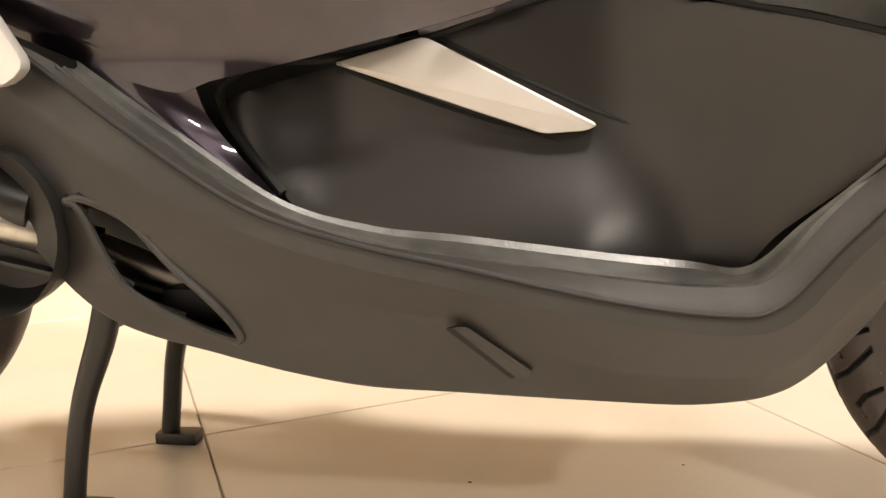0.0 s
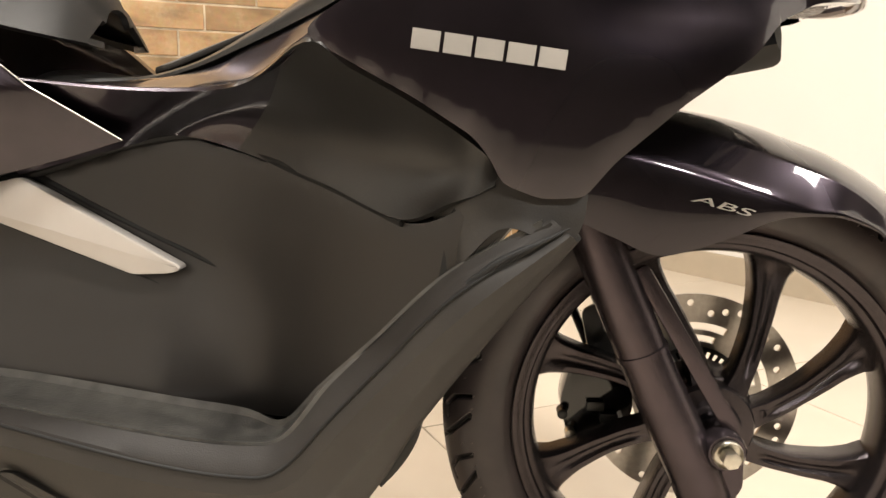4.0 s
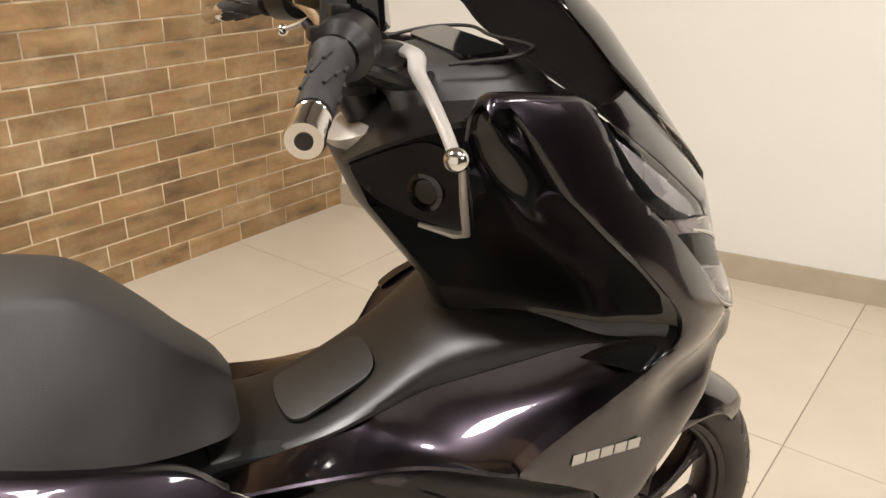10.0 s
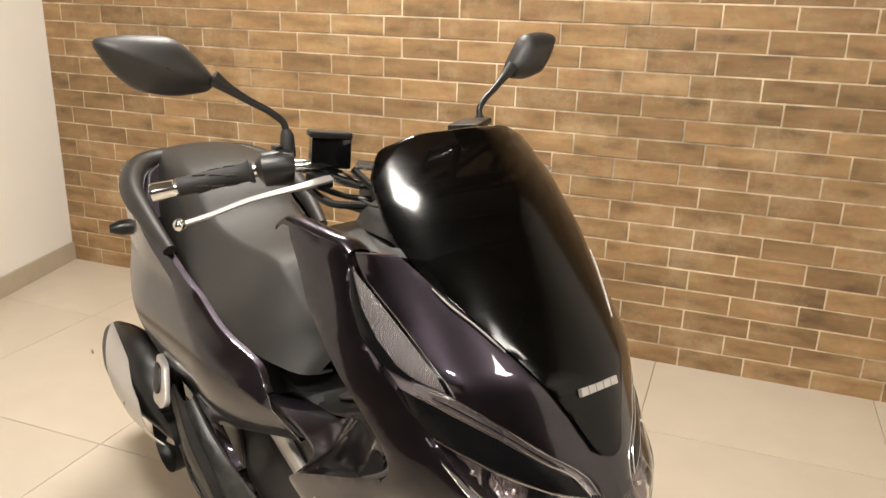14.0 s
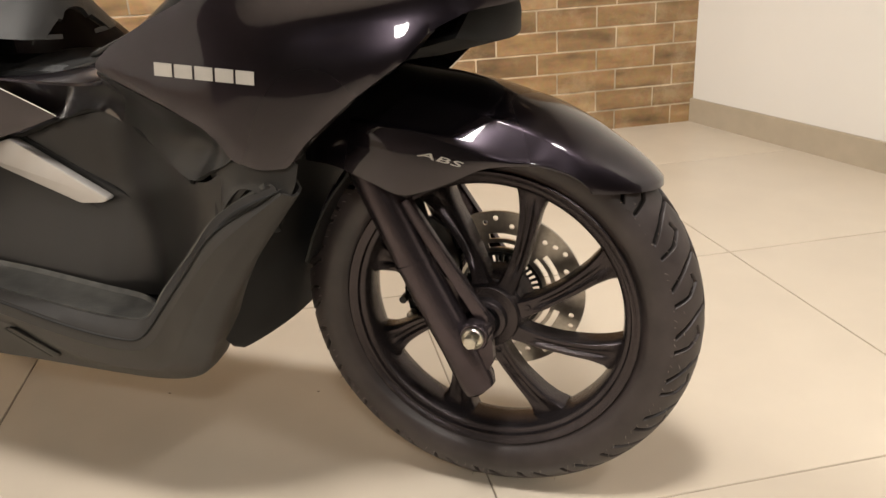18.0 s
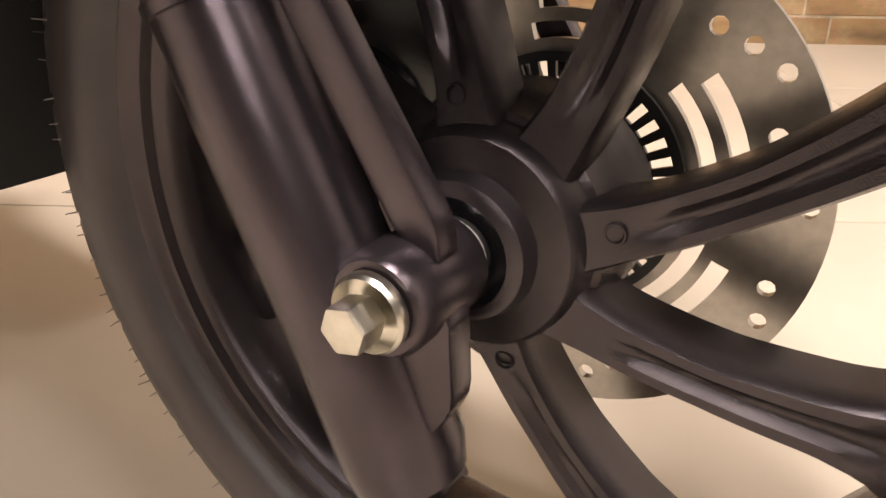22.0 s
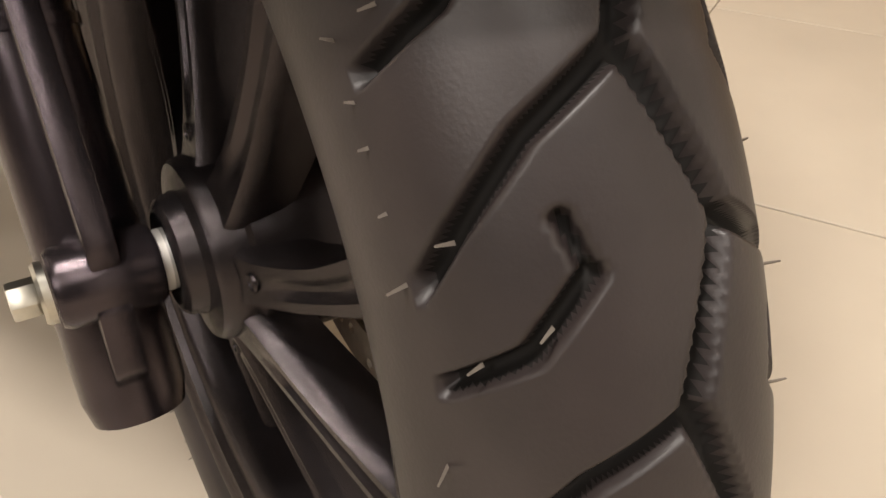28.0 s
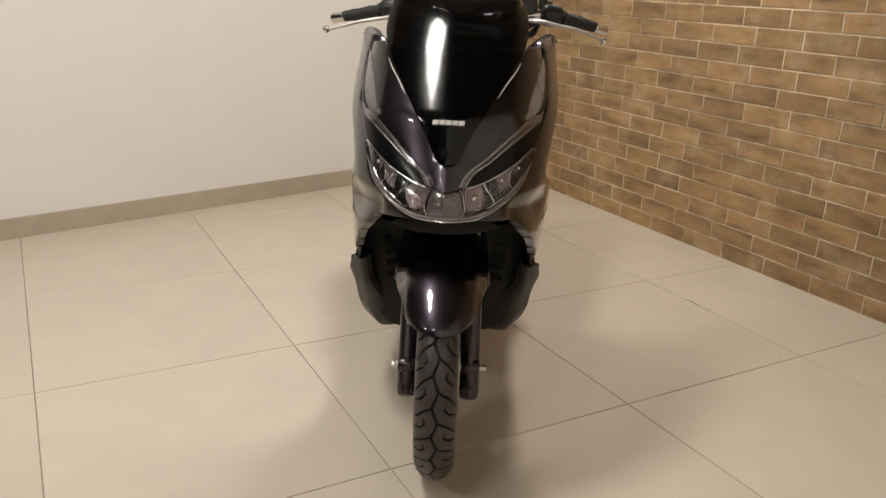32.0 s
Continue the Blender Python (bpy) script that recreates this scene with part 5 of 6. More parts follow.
def bars(p, q, height, n, parent, up, depth=0.0009, lean=0.12):
    """A row of plain bars where a maker's name stands."""
    m = frame_on(p, q, up)
    ln = (Vector(q) - Vector(p)).length / n
    for k in range(n):
        w = ln * 0.88
        out = [(k * ln, 0), (k * ln + w, 0), (k * ln + w + lean * height, height), (k * ln + lean * height, height)]
        part("name_bar", slab(out, depth, lambda u, v, t: m @ Vector((u, v, t))), DECAL, parent, "", False)


def on_fair(a, z, side, lift=0.0006):
    return B(a, (fair(a, z) + lift) * side, z)


right_f, left_f = [o for o in scooter.children if o.name.startswith("front_fairing")][:2]
bars(on_fair(-0.246, 0.577, 1, 0.0012), on_fair(-0.146, 0.565, 1, 0.0024), 0.0125, 5, right_f, (0, 0, 1), lean=0.0)
bars(on_fair(-0.146, 0.565, -1, 0.0024), on_fair(-0.246, 0.577, -1, 0.0012), 0.0125, 5, left_f, (0, 0, 1), lean=0.0)
screen = [o for o in scooter.children if o.name.startswith("windscreen")][0]
bars(B(ahead(0.034, 0.81) + 0.0145, 0.0325, 0.811), B(ahead(0.034, 0.81) + 0.0145, -0.0325, 0.811), 0.0095, 5, screen, (-0.5, 0, 0.9), 0.006)

# centre stand, engine, exhaust
stand = thing("centre_stand", "", "")
stand.parent = scooter
for foot_a, foot_b, top_b in ((-0.985, 0.045, 0.035), (-0.968, -0.14, -0.125)):
    leg = part("stand_leg", tube([W(foot_a + 0.055, top_b, 0.235), W(foot_a + 0.045, top_b, 0.20), W(foot_a + 0.018, top_b * 0.4 + foot_b * 0.6, 0.12), W(foot_a + 0.004, foot_b, 0.04), W(foot_a, foot_b, 0.012)], [0.015, 0.014, 0.012, 0.0115, 0.0115], 14, 24), PLASTIC, stand, "black tubular stand leg")
    part("foot", block(0.055, 0.026, 0.016, Matrix.Translation(W(foot_a + 0.012, foot_b, 0.008)), 0.004), PLASTIC, leg)
part("cross_tube", tube([W(-0.935, -0.13, 0.21), W(-0.935, 0.04, 0.21)], 0.012, 12), PLASTIC, stand)
part("stand_tang", tube([W(-0.94, -0.13, 0.19), W(-0.99, -0.16, 0.175), W(-1.035, -0.18, 0.165)], [0.008, 0.009, 0.011], 10, 12), PLASTIC, stand)
part("side_stand", tube([B(-0.80, -0.16, 0.20), B(-0.95, -0.175, 0.19), B(-1.05, -0.18, 0.20)], [0.011, 0.010, 0.010], 10, 10), PLASTIC, scooter)
rear = thing("rear_wheel", "", "")
rear.parent = scooter
rear.location = B(-1.313, 0, 0.285)
rear.rotation_euler = (0, 0, -math.atan(SLANT))
part("tyre", turned([(w * 1.15, r * 1.01) for w, r in reversed(TYRE[1:])] + [(-w * 1.15, r * 1.01) for w, r in TYRE], 72, "y"), RUBBER, rear)
part("rim", turned(RIM + [RIM[0]], 72, "y"), WHEELM, rear)
for k in range(8):
    ob = new("spoke", me_spoke)
    ob.parent = rear
    ob.rotation_euler = (0, -radians(40 + 45 * k), 0)
engine = part("engine", block(0.46, 0.22, 0.17, Matrix.Translation(B(-1.02, 0, 0.34)) @ pose(0, 0, 0, 0, 0, -4), 0.035, 3), PLASTIC, scooter, "black engine casing")
part("crankcase_cover", turned([(0.0, 0.0), (0.0, 0.055), (-0.012, 0.066), (-0.04, 0.070), (-0.05, 0.070)], 32, "y", B(-0.93, 0.165, 0.33)), PLASTIC, engine)
for k in range(5):
    part("cooling_rib", block(0.10, 0.014, 0.006, Matrix.Translation(B(-0.90, 0.17, 0.29 + 0.022 * k)) @ pose(0, 0, 0, 0, 12, 0), 0.002), PLASTIC, engine)
for a, z in ((-0.80, 0.325), (-0.775, 0.285), (-0.742, 0.255)):
    part("bolt", turned([(0.0, 0.0), (0.0, 0.008), (-0.008, 0.007), (-0.010, 0.0)], 12, "y", B(a, 0.150, z)), BOLT, engine)
part("header_pipe", tube([B(-0.72, 0.10, 0.27), B(-0.80, 0.135, 0.275), B(-0.87, 0.15, 0.305), B(-0.93, 0.20, 0.34)], 0.016, 14, 24), STEEL, scooter, "dull steel exhaust pipe")
muf = part("muffler", tube([B(-0.90, 0.177, 0.345), B(-0.925, 0.182, 0.352), B(-0.96, 0.184, 0.366), B(-1.06, 0.188, 0.405), B(-1.18, 0.194, 0.440), B(-1.235, 0.196, 0.455), B(-1.262, 0.196, 0.460), B(-1.268, 0.196, 0.461)], [0.022, 0.036, 0.052, 0.066, 0.068, 0.066, 0.052, 0.03], 32, 40), PLASTIC, scooter, "black exhaust silencer with silver heat shield")
rows = []
for k in range(33):
    t = -0.10 + 1.05 * k / 32
    c = B(-0.945 - 0.27 * t, 0.184 + 0.011 * t, 0.364 + 0.088 * t)
    rr = float(np.interp(t, (-0.1, 0, 0.3, 0.85, 1), (0.046, 0.058, 0.073, 0.0745, 0.073)))
    low = float(np.interp(t, (-0.1, 0.42, 0.7, 0.95), (-42, -34, 18, 66)))
    high = float(np.interp(t, (-0.1, 0.15, 0.5, 0.95), (-34, 28, 58, 70)))
    rows.append([c + Vector((0, -rr * math.cos(w), rr * math.sin(w))) for w in [radians(low + (high - low) * i / 14) for i in range(15)]])
shield = part("heat_shield", sheet(rows, 0.002), SILVER, muf, "satin silver heat shield")
for a, z, b in ((-1.035, 0.392, 0.2605), (-1.225, 0.445, 0.2655)):
    part("rivet", turned([(0.0, 0.0), (0.0, 0.007), (-0.003, 0.005), (-0.0035, 0.0)], 12, "y", B(a, b, z)), BOLT, shield)
plate = [(-0.965, 0.525), (-0.915, 0.515), (-0.862, 0.452), (-0.878, 0.437), (-0.925, 0.440)]
for side in (1, -1):
    peg = part("footrest_plate", slab(round_outline(plate, 0.012, 3), 0.012, lambda u, v, w: B(u, (0.190 + (0.525 - v) * 0.35 + w) * side, v), 0.002), SILVER, scooter, "satin silver pillion footrest bracket")
    inset = [(-0.950, 0.512), (-0.925, 0.508), (-0.900, 0.470), (-0.905, 0.458), (-0.928, 0.462)]
    part("footrest", slab(round_outline(inset, 0.006, 3), 0.010, lambda u, v, w: B(u, (0.197 + (0.525 - v) * 0.35 + w) * side, v), 0.002), PLASTIC, peg, "folded black footrest")
# skirt details
for side in (1, -1):
    slot = [(-0.564, 0.260), (-0.552, 0.261), (-0.504, 0.223), (-0.508, 0.215), (-0.517, 0.216)]
    vent = part("vent", slab(round_outline(slot, 0.003, 2), 0.006, lambda u, v, w: B(u, (float(np.interp(v, (0.205, 0.26), (0.182, 0.203))) + w - 0.002) * side, v), 0.0015), GREYPLAST, scooter, "slanted vent with pale worn lip")
    # flat black strip colours in the shade of the vent's slot
    part("vent_gap_shade", slab(round_outline([(-0.568, 0.2585), (-0.561, 0.2605), (-0.514, 0.2195), (-0.520, 0.215)], 0.002, 2), 0.003, lambda u, v, w: B(u, (float(np.interp(v, (0.205, 0.26), (0.182, 0.203))) + w + 0.0008) * side, v)), DEEP, vent)
    edge = [B(a, (float(np.interp(z, (0.226, 0.272, 0.318, 0.395), (0.184, 0.196, 0.204, 0.205))) + 0.001) * side, z) for a, z in GAPHOLE]
    part("opening_lip", tube(aligned(edge + edge[:1], 4), 0.0036, 8), GREYPLAST, scooter, "rounded lip of the skirt opening")
    # ribs on the footboard
    for k in range(7):
        t = 0.18 + 0.085 * k
        line = [p.lerp(q, t) + Vector((0, 0, -0.0066)) for p, q in zip(aligned([B(a, b * side, z) for a, b, z in FLOORLINE[2:8]], 6), aligned([B(a, b * side, z) for a, b, z in RIMLINE[2:8]], 6))]
        part("rib", tube(line, 0.0022, 6), PLASTIC, scooter)

# ---- handlebar ----
def H(a, b, z):
    """A place on the handlebar, which is turned a little to the right."""
    t = smooth01(-b, 0.0, 0.09) * (1 - (0.75 * smooth01(-b, 0.25, 0.34) if z < 1.06 else 0.0))
    return B(a, b, z) + Vector((0.028 * t, 0.042 * t, 0.0))


bar = thing("handlebar", "", "")
bar.parent = scooter
part("bar_tube", tube([H(-0.524, 0.300, 0.988), H(-0.475, 0.185, 1.012), H(-0.445, 0.12, 1.015), H(-0.420, 0.05, 0.985), H(-0.418, 0, 0.975), H(-0.420, -0.05, 0.985), H(-0.445, -0.12, 1.015), H(-0.475, -0.185, 1.012), H(-0.524, -0.300, 0.988)], 0.011, 14, 60), CHROME, bar, "bright steel handlebar tube")
part("stem_clamp", block(0.05, 0.09, 0.045, Matrix.Translation(H(-0.415, 0, 0.965)), 0.008), PLASTIC, bar)
part("stem", tube([H(-0.41, 0, 0.96), H(-0.35, 0, 0.84)], 0.024, 16), PLASTIC, bar)
for side in (1, -1):
    d = (H(-0.524, 0.300 * side, 0.988) - H(-0.475, 0.185 * side, 1.012)).normalized()
    g0, g1 = H(-0.478, 0.190 * side, 1.011), H(-0.520, 0.291 * side, 0.990)
    pts = [g0, g0 + d * 0.004, g0 + d * 0.010, g0.lerp(g1, 0.3), g0.lerp(g1, 0.6), g1]
    grip = part("grip", tube(pts, [0.018, 0.019, 0.0148, 0.0142, 0.0140, 0.0138], 20), GRIPM, bar, "black ribbed rubber grip")
    for k in range(3):
        for j in range(5):
            w = d.orthogonal().normalized()
            w.rotate(Matrix.Rotation(radians(72 * j + 24 * k), 3, d).to_quaternion())
            c = g0.lerp(g1, 0.3 + 0.2 * k) + w * 0.0142
            part("grip_rib", tube([c - d * 0.010, c + d * 0.008 + d.cross(w) * 0.004], 0.0016, 6), GRIPM, grip)
    e0 = g1
    part("bar_end", tube([e0, e0 + d * 0.004, e0 + d * 0.006, e0 + d * 0.034, e0 + d * 0.038, e0 + d * 0.038], [0.0128, 0.0136, 0.0124, 0.0140, 0.0128, 0.0065], 24), CHROME, grip, "chrome bar end weight")
    part("end_screw", tube([e0 + d * 0.0375, e0 + d * 0.039], 0.0062, 14), PLASTIC, grip)
    sw = part("switch_housing", tube([H(-0.470, 0.182 * side, 1.012), H(-0.466, 0.178 * side, 1.014), H(-0.452, 0.152 * side, 1.017), H(-0.447, 0.140 * side, 1.017), H(-0.446, 0.138 * side, 1.017)], [0.018, 0.0265, 0.0275, 0.024, 0.014], 20), PLASTIC, bar, "black switch housing")
    part("switch_button", block(0.014, 0.016, 0.012, Matrix.Translation(H(-0.483, 0.160 * side, 1.026)), 0.003), PLASTIC, sw)
    part("switch_button", block(0.018, 0.012, 0.010, Matrix.Translation(H(-0.462, 0.158 * side, 1.044)), 0.003), PLASTIC, sw)
    res = part("brake_reservoir", block(0.050, 0.060, 0.046, Matrix.Translation(H(-0.425, 0.094 * side, 1.038)) @ pose(0, 0, 0, -4 * side, -6, -25 * side), 0.004), GLOSSBLACK, bar, "black brake fluid reservoir")
    part("reservoir_cap", block(0.054, 0.064, 0.010, Matrix.Translation(H(-0.425, 0.094 * side, 1.065)) @ pose(0, 0, 0, -4 * side, -6, -25 * side), 0.003), PLASTIC, res)
    part("banjo_bolt", tube([H(-0.405, 0.062 * side, 1.018), H(-0.395, 0.035 * side, 1.014)], [0.007, 0.0075], 10), CHROME, res)
    part("lever_pivot", block(0.036, 0.03, 0.022, Matrix.Translation(H(-0.412, 0.118 * side, 1.000)), 0.005), PLASTIC, bar)
    # lever: flat blade with a ball at its tip
    path = spline([H(-0.398, 0.112 * side, 1.004), H(-0.390, 0.140 * side, 1.002), H(-0.402, 0.180 * side, 0.994), H(-0.412, 0.235 * side, 0.984), H(-0.420, 0.285 * side, 0.970), H(-0.428, 0.322 * side, 0.961)], 30)
    rows = []
    for k, p in enumerate(path):
        t = (path[min(k + 1, 30)] - path[max(k - 1, 0)]).normalized()
        n = t.cross(Vector((0, 0, 1))).normalized()
        w, h = float(np.interp(k / 30, (0, 0.2, 0.6, 1), (0.011, 0.0085, 0.0060, 0.0050))), float(np.interp(k / 30, (0, 0.3, 1), (0.0065, 0.0048, 0.0038)))
        rows.append([p + n * (w * math.cos(q)) + Vector((0, 0, h * math.sin(q))) for q in [2 * math.pi * i / 12 for i in range(12)]])
    lever = part("brake_lever", sheet(rows, closed=True, caps=True), SILVER, bar, "satin aluminium brake lever")
    tip = path[-1] + (path[-1] - path[-3]).normalized() * 0.004
    part("lever_ball", turned([(-0.0092, 0.0), (-0.0085, 0.0036), (-0.0065, 0.0065), (-0.0035, 0.0085), (0, 0.0092), (0.0035, 0.0085), (0.0065, 0.0065), (0.0085, 0.0036), (0.0092, 0.0)], 18, "y", tip), CHROME, lever)
    # cables from the controls to the fairing
    for k, (p, q, r, s_, rad) in enumerate((((-0.395, 0.036, 1.014), (-0.36, 0.01, 0.985), (-0.345, -0.01, 0.95), (-0.33, 0.0, 0.91), 0.0045), ((-0.43, 0.13, 0.99), (-0.385, 0.12, 0.972), (-0.34, 0.07, 0.965), (-0.30, 0.05, 0.94), 0.006),
                                            ((-0.44, 0.135, 0.992), (-0.40, 0.105, 0.967), (-0.35, 0.085, 0.960), (-0.29, 0.07, 0.945), 0.004), ((-0.41, 0.065, 1.01), (-0.375, 0.05, 0.985), (-0.335, 0.035, 0.968), (-0.28, 0.03, 0.945), 0.006),
                                            ((-0.445, 0.12, 0.99), (-0.43, 0.07, 0.965), (-0.39, 0.03, 0.955), (-0.34, 0.02, 0.93), 0.005))):
        part("cable", tube([H(v[0], v[1] * side, v[2]) for v in (p, q, r, s_)], rad, 8, 20), PLASTIC, bar)
    # mirror
    mir = thing("mirror", "", "")
    mir.parent = bar
    part("boot", tube([H(-0.462, 0.140 * side, 1.030), H(-0.462, 0.140 * side, 1.062), H(-0.464, 0.1405 * side, 1.070)], [0.0125, 0.0105, 0.007], 14), GRIPM, mir)
    part("arm", tube([H(-0.464, 0.1405 * side, 1.068), H(-0.468, 0.142 * side, 1.080), H(-0.474, 0.156 * side, 1.094), H(-0.484, 0.190 * side, 1.115), H(-0.492, 0.215 * side, 1.132), H(-0.497, 0.236 * side, 1.148)], [0.0055, 0.0055, 0.0055, 0.006, 0.008, 0.012], 12, 30), PLASTIC, mir, "thin black mirror arm")
    head = [(0.395, 0.0 + 1.202), (0.345, 1.207), (0.288, 1.204), (0.262, 1.184), (0.230, 1.146), (0.238, 1.128), (0.290, 1.124), (0.342, 1.134), (0.372, 1.162)]
    out = round_outline(head, 0.016, 4)
    cx = sum(p[0] for p in out) / len(out)
    cz = sum(p[1] for p in out) / len(out)
    wide, tilt = (1.0, 0.0) if side > 0 else (0.7, 0.0)
    rows = []
    for t, depth in ((1.0, 0.0), (1.03, -0.006), (1.0, -0.013), (0.92, -0.021), (0.75, -0.029), (0.5, -0.035), (0.25, -0.038), (0.02, -0.039)):
        rows.append([H(-0.515 - depth + tilt * (b - cx), (0.232 + (cx + (b - cx) * t - 0.232) * wide) * side, cz + (z - cz) * t) for b, z in out])
    part("mirror_shell", sheet(rows, closed=True), GREYPLAST, mir, "satin black mirror shell")
    part("mirror_glass", slab([(0.232 + (cx + (b - cx) * 0.95 - 0.232) * wide, cz + (z - cz) * 0.95) for b, z in out], 0.002, lambda u, v, w: H(-0.5145 + w + tilt * (u - cx) / wide, u * side, v)), MIRROR, mir, "mirror glass")

# steering head trim, dash hood and fuel lid
part("bar_cover", tube([B(-0.378, 0.0, 0.900), B(-0.384, 0.0, 0.914), B(-0.386, 0.0, 0.918)], [0.056, 0.056, 0.049], 32), SILVER, scooter, "silver trim ring under the bars")
part("meter_glass", slab(round_outline([(-0.10, -0.035), (0.10, -0.035), (0.11, 0.03), (-0.11, 0.03)], 0.02, 4), 0.004, lambda u, v, w: B(-0.285 + v * 0.75, u * 0.85, 0.987 + v * 0.1 + w)), GLOSSBLACK, scooter, "dark instrument display")
lid = round_outline([(-0.058, -0.045), (0.060, -0.038), (0.066, 0.0), (0.060, 0.038), (-0.058, 0.045), (-0.066, 0.0)], 0.02, 5)


def hump(a, b):
    rise = [(p[0], p) for p in reversed(HUMP)]
    z, w, ze = (float(np.interp(a, [q[0] for q in rise], [q[1][n] for q in rise])) for n in (1, 2, 3))
    u = max(-1.0, min(1.0, b / w))
    return ze + (z - ze) * math.sqrt(max(0.0, 1 - u * u)) ** 0.8


part("fuel_lid", slab(lid, 0.006, lambda u, v, w: W(-0.452 + u * 0.92, SLANT * -0.55 + v * 1.25, hump(-0.452 + u * 0.92, v * 1.25) - 0.001 + w), 0.0025), GREYPLAST, scooter, "dark grey fuel filler lid")
# glove box with key switch on the leg shield
box = [(-0.420, 0.868), (-0.395, 0.888), (-0.364, 0.912), (-0.350, 0.906), (-0.340, 0.885), (-0.309, 0.797), (-0.350, 0.806), (-0.392, 0.828), (-0.416, 0.856)]
part("glove_box", skin(round_outline(box, 0.008, 3), recess, 1, 0.010, 0.006, 0.004), PLASTIC, scooter, "black glove box lid")
frame_line = [(-0.350, 0.910), (-0.340, 0.888), (-0.324, 0.842), (-0.309, 0.798), (-0.318, 0.794), (-0.352, 0.803)]
part("silver_edge", tube([B(a, recess(a, z) + 0.006, z) for a, z in frame_line], [0.003, 0.004, 0.005, 0.005, 0.005, 0.003], 8), SILVER, scooter, "bright edge of the glove box")
d = recess(-0.352, 0.851)
key = part("key_switch", turned([(0.0, 0.0), (0.0, 0.021), (-0.008, 0.021), (-0.010, 0.016), (-0.005, 0.013), (-0.005, 0.0)], 24, "y"), GLOSSBLACK, scooter, "black ignition switch")
key.matrix_local = Matrix.Translation(B(-0.352, d + 0.006, 0.851)) @ pose(0, 0, 0, 0, 0, -50)
# tail, grab rail, rear lamp bits
for side in (1, -1):
    part("grab_rail", tube([B(-0.98, 0.150 * side, 0.74), B(-1.08, 0.158 * side, 0.79), B(-1.19, 0.150 * side, 0.835), B(-1.29, 0.10 * side, 0.862), B(-1.32, 0.0, 0.868)], [0.014, 0.022, 0.027, 0.027, 0.026], 14, 30), GREYPLAST, scooter, "dark grey grab rail")
    part("rear_signal", tube([B(-1.33, 0.085 * side, 0.70), B(-1.34, 0.14 * side, 0.70), B(-1.345, 0.165 * side, 0.70)], [0.018, 0.02, 0.01], 12), PLASTIC, scooter)
part("mud_guard", loft([[B(a, b, z) for b in (-0.07, -0.05, 0, 0.05, 0.07)] for a, z in ((-1.30, 0.66), (-1.42, 0.62), (-1.50, 0.50), (-1.53, 0.40))], 8, 10, 0.004), PLASTIC, scooter, "black rear mudguard")
for side in (1, -1):
    part("shock_absorber", tube([B(-1.22, 0.13 * side, 0.34), B(-1.10, 0.13 * side, 0.60)], 0.016, 14), PLASTIC, scooter)
    bm = tube([B(-1.205 + 0.085 * k / 60 + 0.012 * math.cos(k * 0.8), (0.13 + 0.026 * math.sin(k * 0.8)) * side, 0.375 + 0.185 * k / 60 + 0.02 * math.cos(k * 0.8)) for k in range(61)], 0.0045, 6)
    part("spring", bm, PLASTIC, scooter)
# dark filler blocks added behind the panels so no light shows through gaps
part("gap_filler", block(0.70, 0.15, 0.24, Matrix.Translation(B(-0.70, 0, 0.44)) @ pose(0, 0, 0, 0, 0, -4), 0.02), DEEP, scooter, "black filler block added behind the side panels")
part("gap_filler", block(0.40, 0.15, 0.12, Matrix.Translation(B(-0.95, 0, 0.57)) @ pose(0, 0, 0, 0, 0, -4), 0.02), DEEP, scooter, "black filler block added under the seat")
part("gap_filler", block(0.12, 0.12, 0.18, Matrix.Translation(B(-0.225, 0, 0.80)) @ pose(0, 0, 0, 0, 25, -4), 0.02), DEEP, scooter, "black filler block added behind the nose")
for side in (1, -1):
    bead = aligned([B(a, (b + 0.0005) * side, z - 0.002) for a, b, z in LIPLINE], 6)
    part("edge_bead", tube(bead, 0.0014, 8), DEEP, scooter, "thin black edge of the skirt")
    # black blocks draw the shade in the housing's vent slots
    for k in range(4):
        z = 0.395 + 0.030 * k
        part("vent_slot_shade", block(0.008, 0.05, 0.013, Matrix.Translation(B(-0.205 + 0.004 * k, 0.122 * side, z)) @ pose(0, 0, 0, 0, -14, 25 * side), 0.002), DEEP, scooter)
loop = [(-0.335, 0.095, 0.982), (-0.265, 0.108, 0.990), (-0.243, 0.095, 0.992), (-0.240, 0.0, 0.993), (-0.243, -0.095, 0.992), (-0.265, -0.108, 0.990), (-0.335, -0.095, 0.982)]
part("meter_bezel", tube([B(*p) for p in loop], 0.0022, 8, 60), GREYPLAST, scooter, "dark instrument bezel")
# added black block closes the bright gaps below the footboards
part("floor_gap_filler", block(0.46, 0.33, 0.03, Matrix.Translation(W(-0.58, 0.0, 0.262)), 0.01), DEEP, scooter, "black filler block added under the footboards")
for side in (1, -1):
    part("fork_collar", tube([F(-0.0665, 0.072 * side, 0.331), F(-0.0685, 0.072 * side, 0.3355)], 0.0236, 28), FORKM, scooter)
for k in range(4):
    w = radians(26 + 90 * k - 12.5)
    part("casting_mark", turned([(-0.0005, 0.0028), (-0.0014, 0.0032), (-0.0014, 0.0038), (0.0, 0.0042)], 14, "y", (0.0505 * math.cos(w), -0.0262, 0.0505 * math.sin(w))), WHEELM, wheel)
for side in (1, -1):
    part("fork_tube", tube([W(-0.118, 0.078 * side, 0.490), W(-0.155, 0.078 * side, 0.585)], 0.0130, 20), CHROME, scooter, "polished inner fork tube")

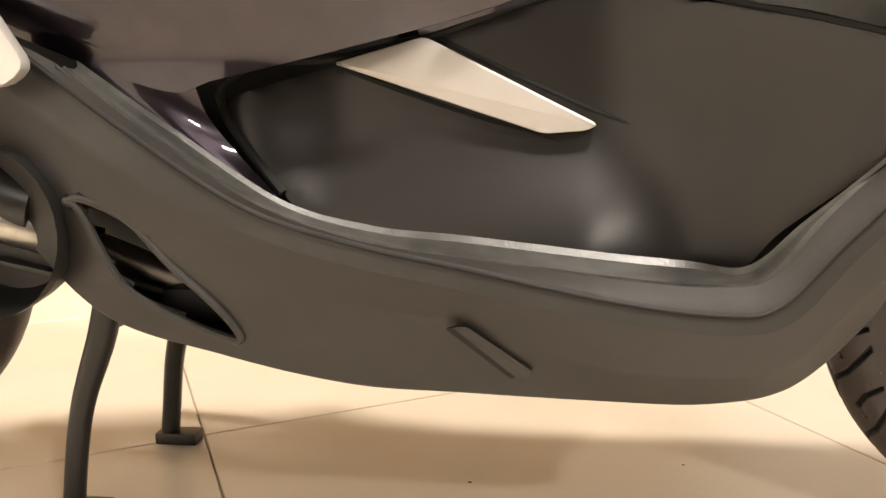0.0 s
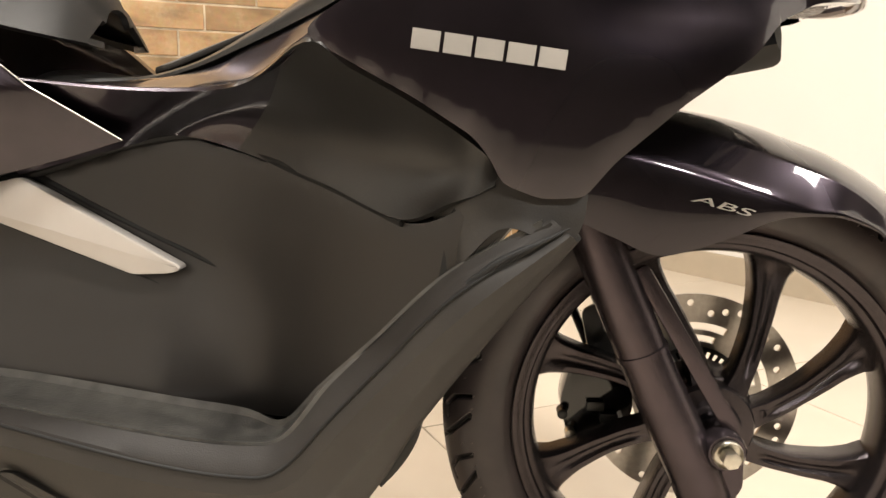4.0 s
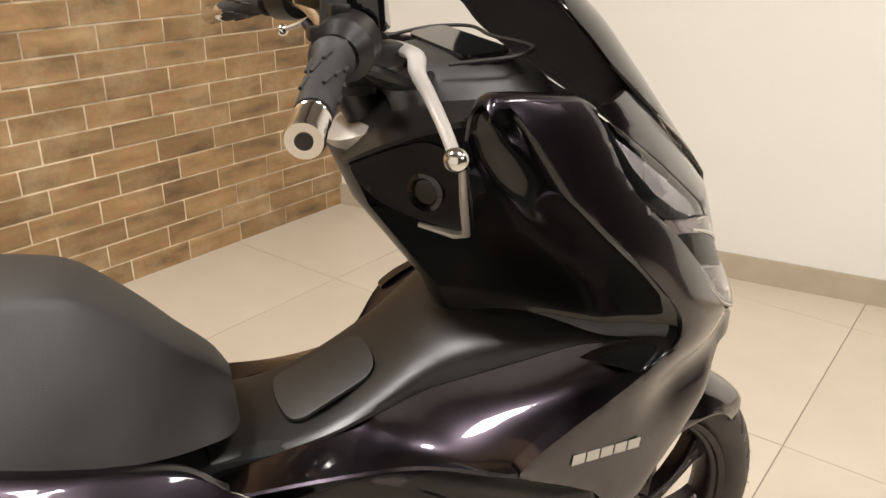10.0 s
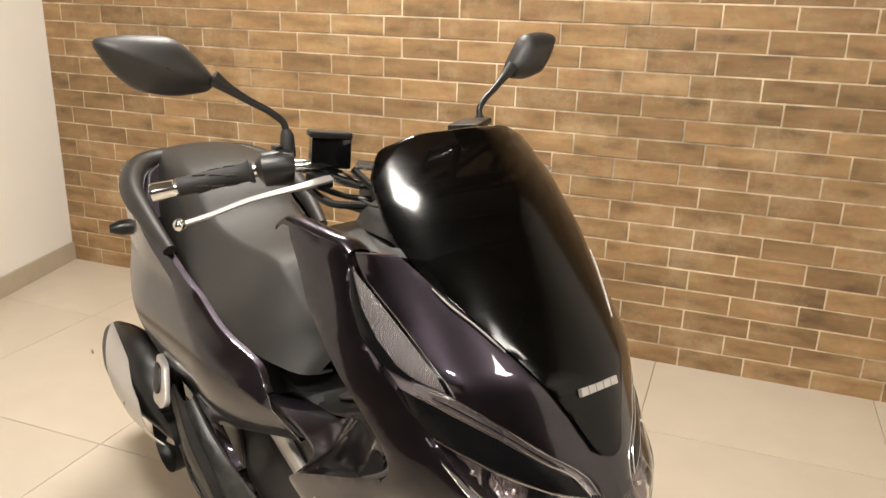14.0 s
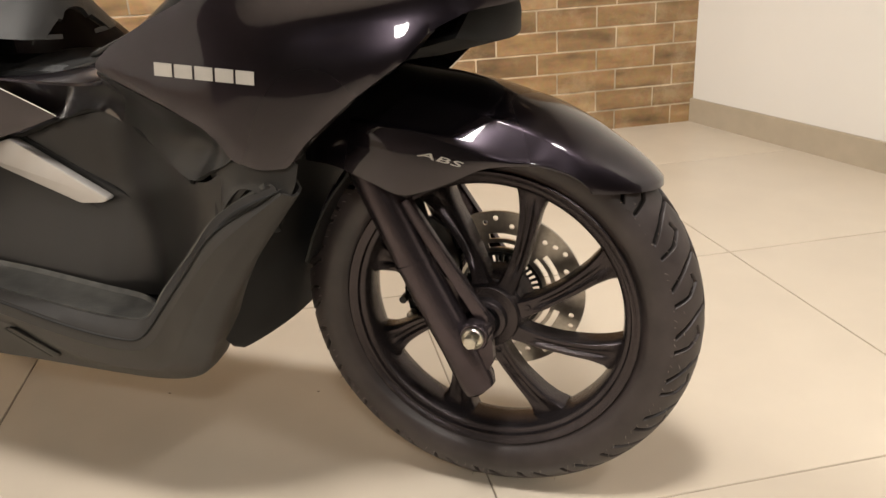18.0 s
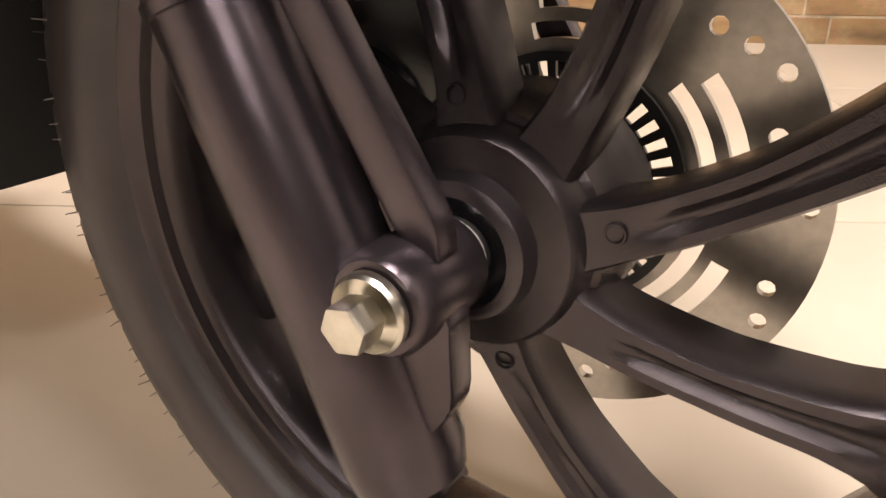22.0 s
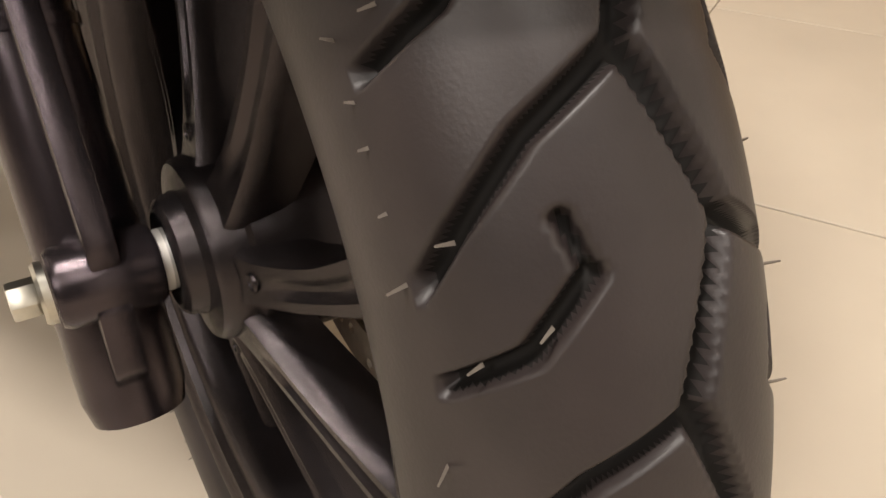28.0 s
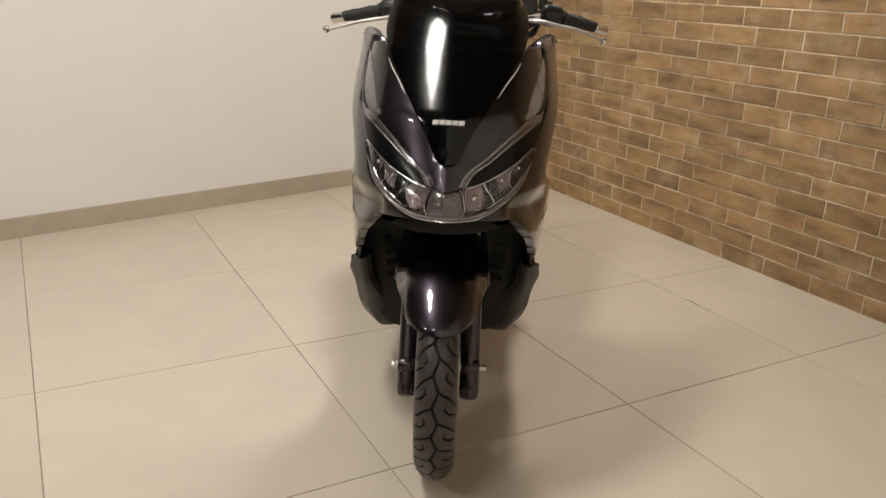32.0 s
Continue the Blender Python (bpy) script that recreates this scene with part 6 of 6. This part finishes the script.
# ---- grit on the floor ----
bm = bmesh.new()
for gx, gy, n, spread, size in ((0.245, 1.444, 9, 0.035, 0.006), (0.30, 1.442, 5, 0.03, 0.004), (0.70, 1.36, 2, 0.006, 0.006), (0.263, 0.455, 2, 0.004, 0.004), (0.506, 0.388, 1, 0.002, 0.004), (0.9, -0.7, 2, 0.02, 0.004), (-0.4, 0.3, 2, 0.02, 0.004)):
    for k in range(n):
        x, y = gx + random.uniform(-spread, spread), gy + random.uniform(-0.15, 0.15) * spread
        s = size * random.uniform(0.4, 1.0)
        vs = [bm.verts.new((x + s * math.cos(w) * random.uniform(0.4, 1.4), y + s * math.sin(w) * random.uniform(0.3, 0.8), 0.0003)) for w in (0.0, 1.4, 2.6, 3.9, 5.2)]
        top = bm.verts.new((x, y, 0.0003 + s * 0.35))
        bm.faces.new(list(reversed(vs)))
        for i in range(5):
            bm.faces.new((vs[i], vs[(i + 1) % 5], top))
ob = new("grit", finish("grit", bm, mat("dark_grit", (0.10, 0.075, 0.05), 0.8), False))
tagged(ob, "scattered dark crumbs of chipped grout on the floor", "grit", kind="stuff")

# ---- floor tiles and bricks ----
def tile_mesh():
    bm = block(P - 0.003, P - 0.003, 0.008, None, 0.0009, 1)
    return finish("tile", bm, TILE, False)


me = tile_mesh()
for i in range(-5, 6):
    for j in range(-7, 3):
        ob = new("tile", me)
        ob.location = ((i + 0.5) * P, (j + 0.5) * P, -0.004 + random.uniform(-0.0002, 0.0002))
        ob.parent = floor

COURSE, BL = 0.0745, 0.222
brick_me = []
for k in range(4):
    bm = block(BL - 0.0058, 0.010, COURSE - 0.0058, None, 0.0015, 1)
    for v in bm.verts:
        v.co += Vector((random.uniform(-1, 1), random.uniform(-1, 1), random.uniform(-1, 1))) * 0.0006
    brick_me.append(finish("brick", bm, BRICK, False))
verts, faces = [], []
n_parts = 0
for row in range(35):
    x0 = 0.721 if row % 2 else 0.795
    for k in range(-16, 9):
        xa, xb = x0 + k * BL, x0 + (k + 1) * BL
        if xb < west(WALL_Y) - 0.03 or xa > east(WALL_Y) + 0.03:
            continue
        z = (row + 0.5) * COURSE - 0.004
        if z + COURSE / 2 > CEIL:
            continue
        if row < 17 and xa > -1.95 and n_parts < 300:
            ob = new("brick", brick_me[(row * 7 + k) % 4])
            ob.location = ((xa + xb) / 2, WALL_Y + 0.005 + random.uniform(-0.0008, 0.0008), z)
            ob.parent = wall_n
            n_parts += 1
        else:
            b0 = len(verts)
            cx, y = (xa + xb) / 2, WALL_Y + random.uniform(-0.0008, 0.0008)
            hx, hz, e = (BL - 0.0058) / 2, (COURSE - 0.0058) / 2, 0.0015
            for yy, s in ((y + 0.01, 0.0), (y + e, 0.0), (y, e)):
                for sx, sz in ((-1, -1), (1, -1), (1, 1), (-1, 1)):
                    verts.append((cx + sx * (hx - s), yy, z + sz * (hz - s)))
            for ring in (0, 4):
                for q in range(4):
                    r = (q + 1) % 4
                    faces.append((b0 + ring + q, b0 + ring + r, b0 + ring + 4 + r, b0 + ring + 4 + q))
            faces.append((b0 + 8, b0 + 9, b0 + 10, b0 + 11))
me = bpy.data.meshes.new("upper_bricks")
me.from_pydata(verts, [], faces)
me.materials.append(BRICK)
ob = new("upper_bricks", me)
ob.parent = wall_n
tagged(ob, "", "", "", "stuff")
